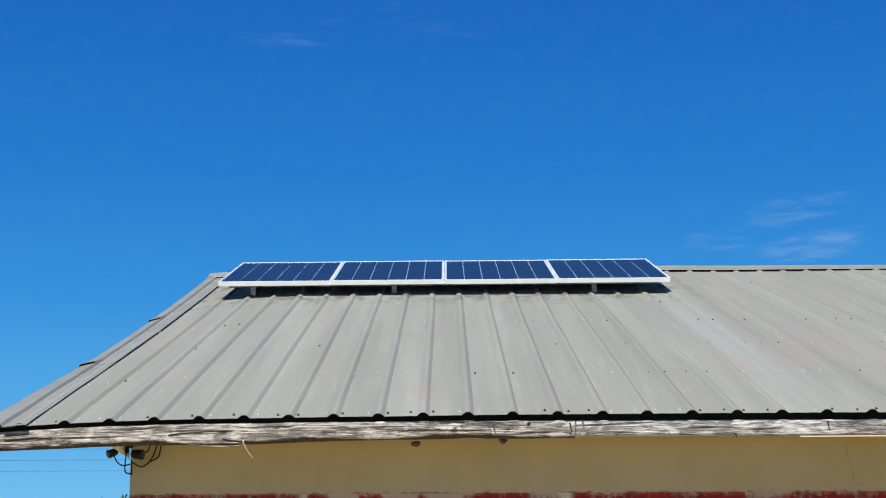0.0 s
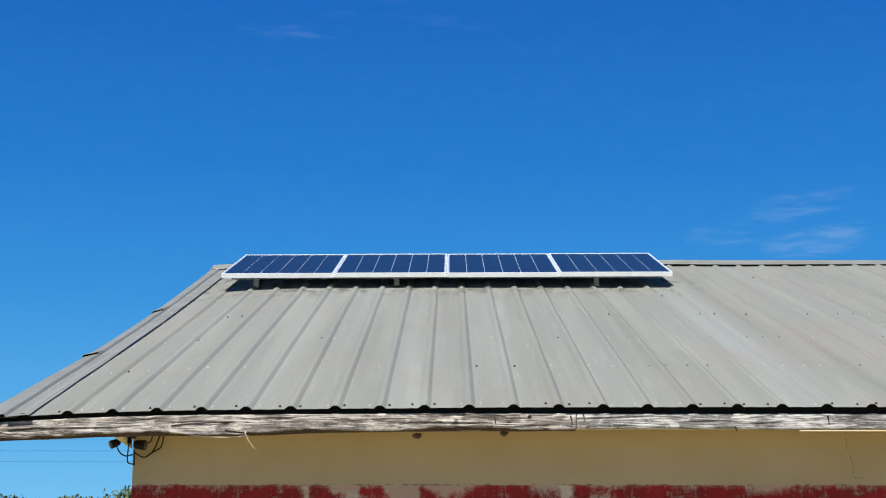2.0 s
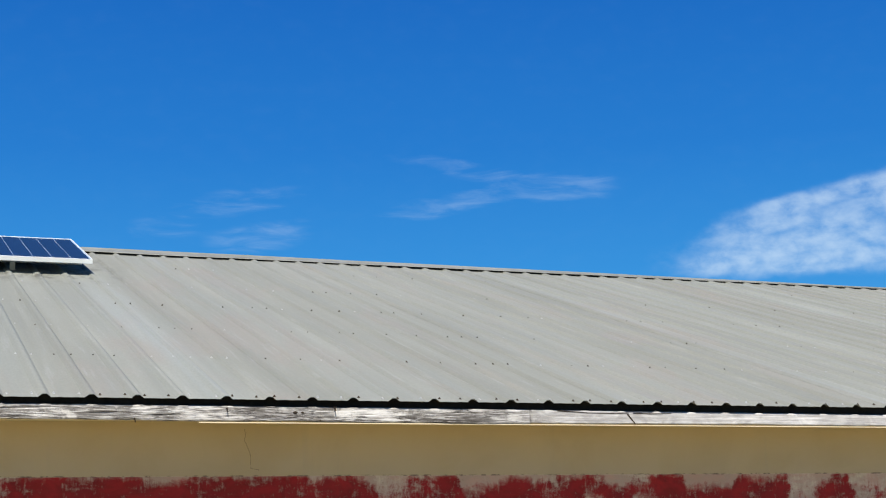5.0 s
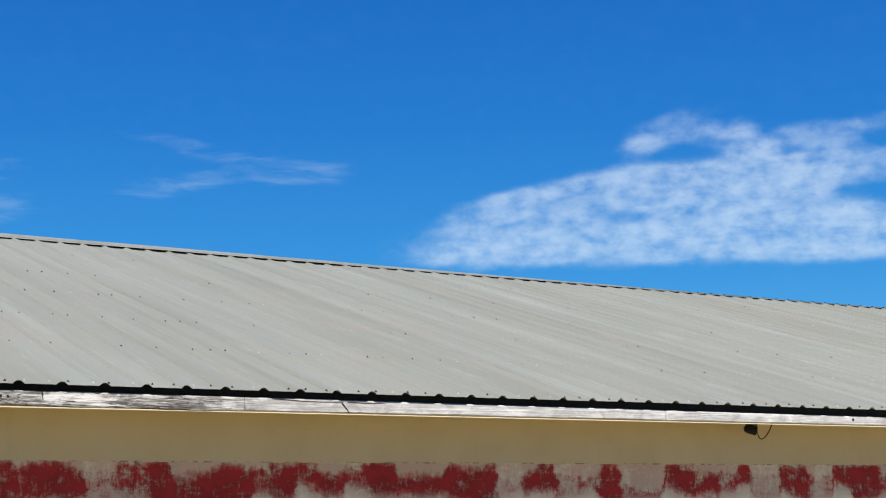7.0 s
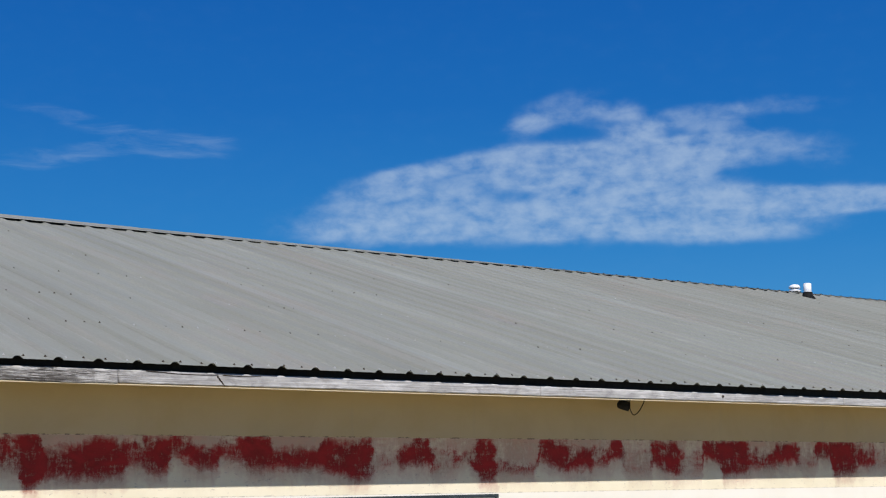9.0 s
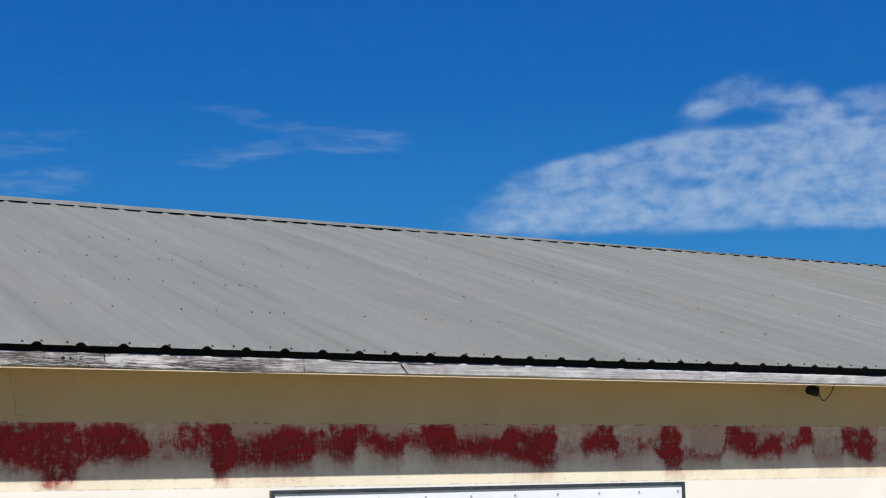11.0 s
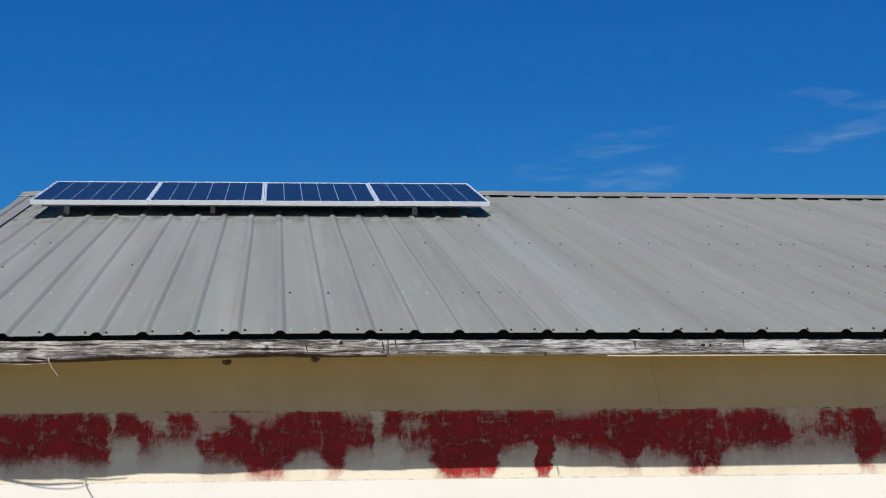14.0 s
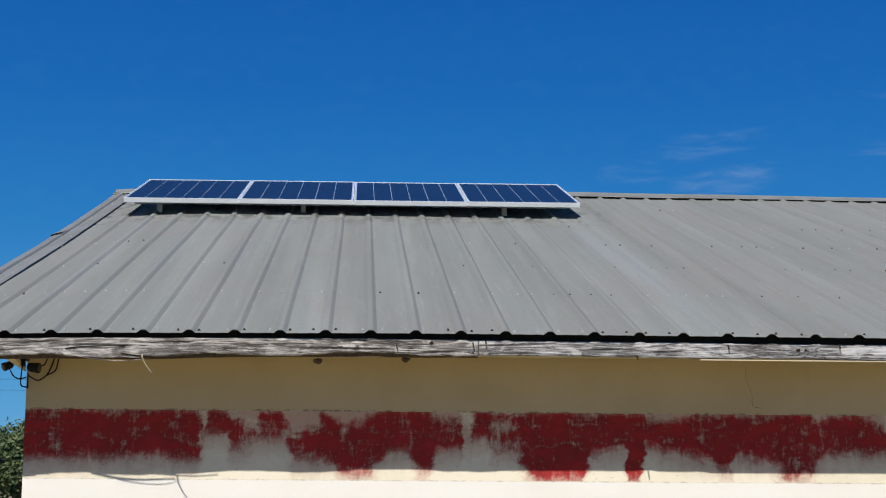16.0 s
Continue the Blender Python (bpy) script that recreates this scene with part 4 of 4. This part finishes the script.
for d in (0.34, 1.25):
    y = 9.36 + d * math.cos(tilt)
    z = 4.29 + d * math.sin(tilt)
    mount_part("rail", box(bmesh.new(), -1.80, 2.00, y - 0.02, y + 0.02, z - 0.048, z - 0.004, 0.002))
    for x in (-1.58, -0.34, 1.42):
        fz = roof_z(y - 0.03)
        mount_part("foot", box(box(bmesh.new(), x - 0.022, x + 0.022, y - 0.029, y - 0.022, fz + 0.003, z - 0.008, 0.001), x - 0.022, x + 0.022, y - 0.075, y - 0.03, fz - 0.010, fz + 0.004, 0.001), "bent foot bracket")
for i in range(3):
    x = P0.x + (i + 1) * (PANEL_W + GAP) - GAP / 2
    mount_part("clamp", box(bmesh.new(), x - 0.005, x + 0.005, 9.350, 9.358, 4.300, 4.322, 0.001), "mid clamp")

# ---- roof vents ----
vent = tagged(empty("vent_pipe", (17.02, 10.74, roof_z(10.74, 17.0))), "short white plastic vent pipe in black rubber boot", "vent pipe")
part("pipe", lathe(bmesh.new(), [(0.056, -0.05), (0.056, 0.205), (0.050, 0.21)], (0, 0, 0)), PVC, vent, "", True)
part("boot", lathe(bmesh.new(), [(0.115, -0.04), (0.105, 0.0), (0.078, 0.03), (0.068, 0.08), (0.062, 0.085)], (0, 0, 0)), RUBBER, vent, "flared rubber boot", True)
dome = tagged(empty("roof_vent", (18.2, 12.0, 4.60)), "round pale metal roof vent beyond the ridge", "roof vent")
part("collar", lathe(bmesh.new(), [(0.070, -0.14), (0.070, 0.24)], (0, 0, 0)), RUBBER, dome, "", True)
for z, r in ((0.192, 0.086), (0.236, 0.092)):
    part("louvre", lathe(bmesh.new(), [(r * 0.84, z), (r, z + 0.008), (r, z + 0.020), (r * 0.84, z + 0.028)], (0, 0, 0)), PVC, dome, "", True)
part("cap", lathe(bmesh.new(), [(0.070, 0.283), (0.091, 0.290), (0.086, 0.315), (0.064, 0.338), (0.030, 0.350), (0.006, 0.353)], (0, 0, 0)), PVC, dome, "domed pale cap", True)

# ---- sign board ----
SX0, SX1, SZ1, SZ0 = 3.755, 6.735, 1.975, 0.76
sign = tagged(empty("sign_board", (SX0, WALL_Y, SZ0)), "large white board with dark frame on the wall", "sign board")


def sign_part(name, bm, mat, label=""):
    ob = part(name, bm, mat, None, label)
    ob.parent, ob.matrix_parent_inverse = sign, Matrix.Translation((-SX0, -WALL_Y, -SZ0))


sign_part("face", box(bmesh.new(), SX0 + 0.022, SX1 - 0.022, WALL_Y - 0.022, WALL_Y - 0.004, SZ0 + 0.022, SZ1 - 0.022), BOARD_WHITE, "blank white face")
for x0, x1, z0, z1 in ((SX0, SX1, SZ1 - 0.021, SZ1), (SX0, SX1, SZ0, SZ0 + 0.021), (SX0, SX0 + 0.021, SZ0 + 0.0215, SZ1 - 0.0215), (SX1 - 0.021, SX1, SZ0 + 0.0215, SZ1 - 0.0215)):
    sign_part("frame_strip", box(bmesh.new(), x0, x1, WALL_Y - 0.034, WALL_Y - 0.002, z0, z1, 0.002), BOARD_FRAME, "dark frame strip")
for i in range(10):
    x = SX0 + 0.055 + i * (SX1 - SX0 - 0.11) / 9
    for z in (SZ1 - 0.062, SZ0 + 0.06):
        sign_part("screw", tube(bmesh.new(), [(x, WALL_Y - 0.02, z), (x, WALL_Y - 0.026, z)], 0.008, 8), STEEL, "small screw head")

# ---- crack in the wall, mud nests ----
crack_pts = [(2.262, 2.62), (2.268, 2.585), (2.262, 2.56), (2.276, 2.53), (2.288, 2.50), (2.298, 2.47), (2.296, 2.43), (2.300, 2.405), (2.345, 2.398)]
ob = part("crack", tube(bmesh.new(), [(x, WALL_Y - 0.0002, z) for x, z in crack_pts], 0.0007, 5), RUSTY)
tagged(ob, "thin dark crack down the cream wall", "crack", kind="structure")
for x, z, s in ((-0.036, 2.604, 0.85), (0.410, 2.614, 0.72)):
    bm = bmesh.new()
    bmesh.ops.create_icosphere(bm, subdivisions=3, radius=1)
    for v in bm.verts:
        n = 1 + 0.35 * noise.noise(v.co * 1.7 + Vector((x, 0, 0)))
        v.co = Vector((v.co.x * 0.030 * s * n, v.co.y * 0.022 * n, v.co.z * 0.0145 * n * (1.2 if v.co.z < 0 else 0.7)))
    nest = part("mud_nest", bm, MUD, None, "", True)
    nest.location = (x, 4.370, z + 0.008)
    tagged(nest, "small brown mud nest under the eave", "insect nest", "mud nests")


# ---- floodlights ----
def floodlight(name, at, heads, cables, label):
    top = empty(name, at)
    part("bracket", box(box(bmesh.new(), -0.03, 0.03, -0.03, 0.03, -0.022, 0.019, 0.004), -0.012, 0.012, -0.012, 0.012, -0.05, -0.02, 0.003), DARK, top)
    for hx, hy, hz, yaw, pitch, s in heads:
        bm = lathe(bmesh.new(), [(0.016, -0.062), (0.030, -0.054), (0.038, -0.035), (0.041, 0.0), (0.044, 0.035), (0.044, 0.045), (0.040, 0.046)], (0, 0, 0), 16)
        m = Matrix.Translation((hx, hy, hz)) @ Euler((radians(90 + pitch), 0, radians(yaw))).to_matrix().to_4x4() @ Matrix.Scale(s, 4)
        bmesh.ops.transform(bm, matrix=m, verts=bm.verts)
        h = part("head", bm, DARK, top, "", True)
        bm = lathe(bmesh.new(), [(0.038, 0.0462), (0.030, 0.05), (0.010, 0.052)], (0, 0, 0), 16)
        bmesh.ops.transform(bm, matrix=m, verts=bm.verts)
        part("lens", bm, LENS, h, "dull glass lens", True)
    for c in cables:
        part("cable", tube(bmesh.new(), rounded(c), 0.0038, 6), WIRE, top, "thin black cable", True)
    return tagged(top, label, "floodlight")


floodlight("floodlight", (-1.58, 4.64, 2.640), [(-0.072, -0.02, -0.050, -50, 20, 0.52), (0.066, -0.02, -0.058, 78, 6, 0.62)],
           [[(-0.066, 0.0, -0.062), (-0.045, 0.0, -0.099), (-0.015, 0.0, -0.115), (0.023, 0.0, -0.108)],
            [(0.0, 0.0, -0.05), (-0.010, 0.02, -0.112), (-0.007, 0.02, -0.147), (0.011, 0.02, -0.156), (0.025, 0.02, -0.151), (0.026, 0.02, -0.092)],
            [(0.015, 0.09, -0.093), (0.035, 0.10, -0.107), (0.065, 0.10, -0.117), (0.103, 0.10, -0.092), (0.126, 0.10, -0.052), (0.146, 0.09, 0.0)],
            [(0.103, 0.10, -0.092), (0.142, 0.10, -0.072), (0.156, 0.10, -0.052), (0.167, 0.09, 0.0)],
            [(0.085, 0.05, -0.045), (0.102, 0.06, -0.035), (0.116, 0.06, 0.0)],
            [(0.010, 0.09, -0.078), (0.012, 0.09, -0.12), (0.013, 0.09, -0.162)]],
           "black twin-head floodlight with dangling cables under the eave")
floodlight("floodlight", (7.80, 4.60, 2.640), [(-0.028, -0.02, -0.055, 65, 12, 0.80)],
           [[(0.04, 0.0, -0.02), (0.048, 0.0, -0.045), (0.058, 0.01, -0.078), (0.097, 0.02, -0.118), (0.140, 0.02, -0.103), (0.172, 0.01, -0.060), (0.200, 0.0, 0.0)]],
           "small black floodlight with looped cable under the eave")


# ---- trees beyond the building ----
def tree(name, at, tall, wide, seed, label):
    r = random.Random(seed)
    top = empty(name, at)
    bm = bmesh.new()
    trunk = [Vector((0, 0, 0)), Vector((0.05, 0.02, tall * 0.2)), Vector((0.0, 0.08, tall * 0.45)), Vector((0.1, 0.0, tall * 0.7))]
    tube(bm, trunk, tall * 0.035, 8, 0.4)
    ends = []
    for i in range(11):
        a = r.uniform(0, math.tau)
        h = tall * r.uniform(0.18, 0.6)
        e = Vector((math.cos(a) * wide * r.uniform(0.3, 0.5), math.sin(a) * wide * r.uniform(0.3, 0.5), min(tall * 0.95, h + tall * r.uniform(0.1, 0.4))))
        s0 = Vector((0, 0, h))
        tube(bm, [s0, s0.lerp(e, 0.5) + Vector((0, 0, 0.1)), e], tall * 0.012, 5, 0.3)
        ends.append(e)
    part("trunk", bm, BARK, top)
    verts, faces = [], []
    clumps = []
    for e in ends:
        for _ in range(9):
            clumps.append(e + Vector((r.gauss(0, wide * 0.12), r.gauss(0, wide * 0.12), r.gauss(0, tall * 0.08))))
    for c in clumps:
        cr = tall * r.uniform(0.06, 0.13)
        for _ in range(150):
            d = Vector((r.gauss(0, 1), r.gauss(0, 1), r.gauss(0, 0.8)))
            p = c + d * cr * 0.6
            if p.z < tall * 0.08 or p.z > tall:
                continue
            u = Vector((r.gauss(0, 1), r.gauss(0, 1), r.gauss(0, 0.6))).normalized()
            w = u.orthogonal().normalized()
            ln, wd = r.uniform(0.09, 0.16), r.uniform(0.03, 0.05)
            i0 = len(verts)
            verts += [p, p + u * ln * 0.5 + w * wd, p + u * ln, p + u * ln * 0.5 - w * wd]
            faces.append((i0, i0 + 1, i0 + 2, i0 + 3))
    me = bpy.data.meshes.new("crown")
    me.from_pydata([tuple(v) for v in verts], [], faces)
    me.materials.append(LEAF)
    crown = new("crown", me)
    crown.parent = top
    return tagged(top, label, "tree", "trees beyond the building")


for i, (az, dist, tall, wide) in enumerate(((-16.4, 46, 3.25, 3.6), (-14.0, 44, 3.2, 3.6), (-12.2, 47, 3.5, 3.2), (-18.6, 45, 3.4, 3.8))):
    a = radians(az)
    tree("tree", (0.15 + dist * math.sin(a), -3.2 + dist * math.cos(a), 0), tall, wide, 11 + i, "small leafy green tree against the sky")

# ---- power line far behind ----
line = tagged(empty("power_line", (-40, 46, 0)), "thin overhead wires on wooden poles", "power line")
LI = Matrix.Translation((40, -46, 0))
for x in (-40.0, 16.0):
    ob = part("pole", tube(bmesh.new(), [(x, 46, 0), (x, 46, 5.7)], 0.12, 10, 0.75), BARK)
    ob.parent, ob.matrix_parent_inverse = line, LI
for z, thick in ((5.78, 0.0025), (5.42, 0.0042), (5.07, 0.0042)):
    ob = part("wire", tube(bmesh.new(), sag((-40, 45.85, z), (16, 45.85, z - 0.2), 0.45, 24), thick, 5), WIRE)
    ob.parent, ob.matrix_parent_inverse = line, LI
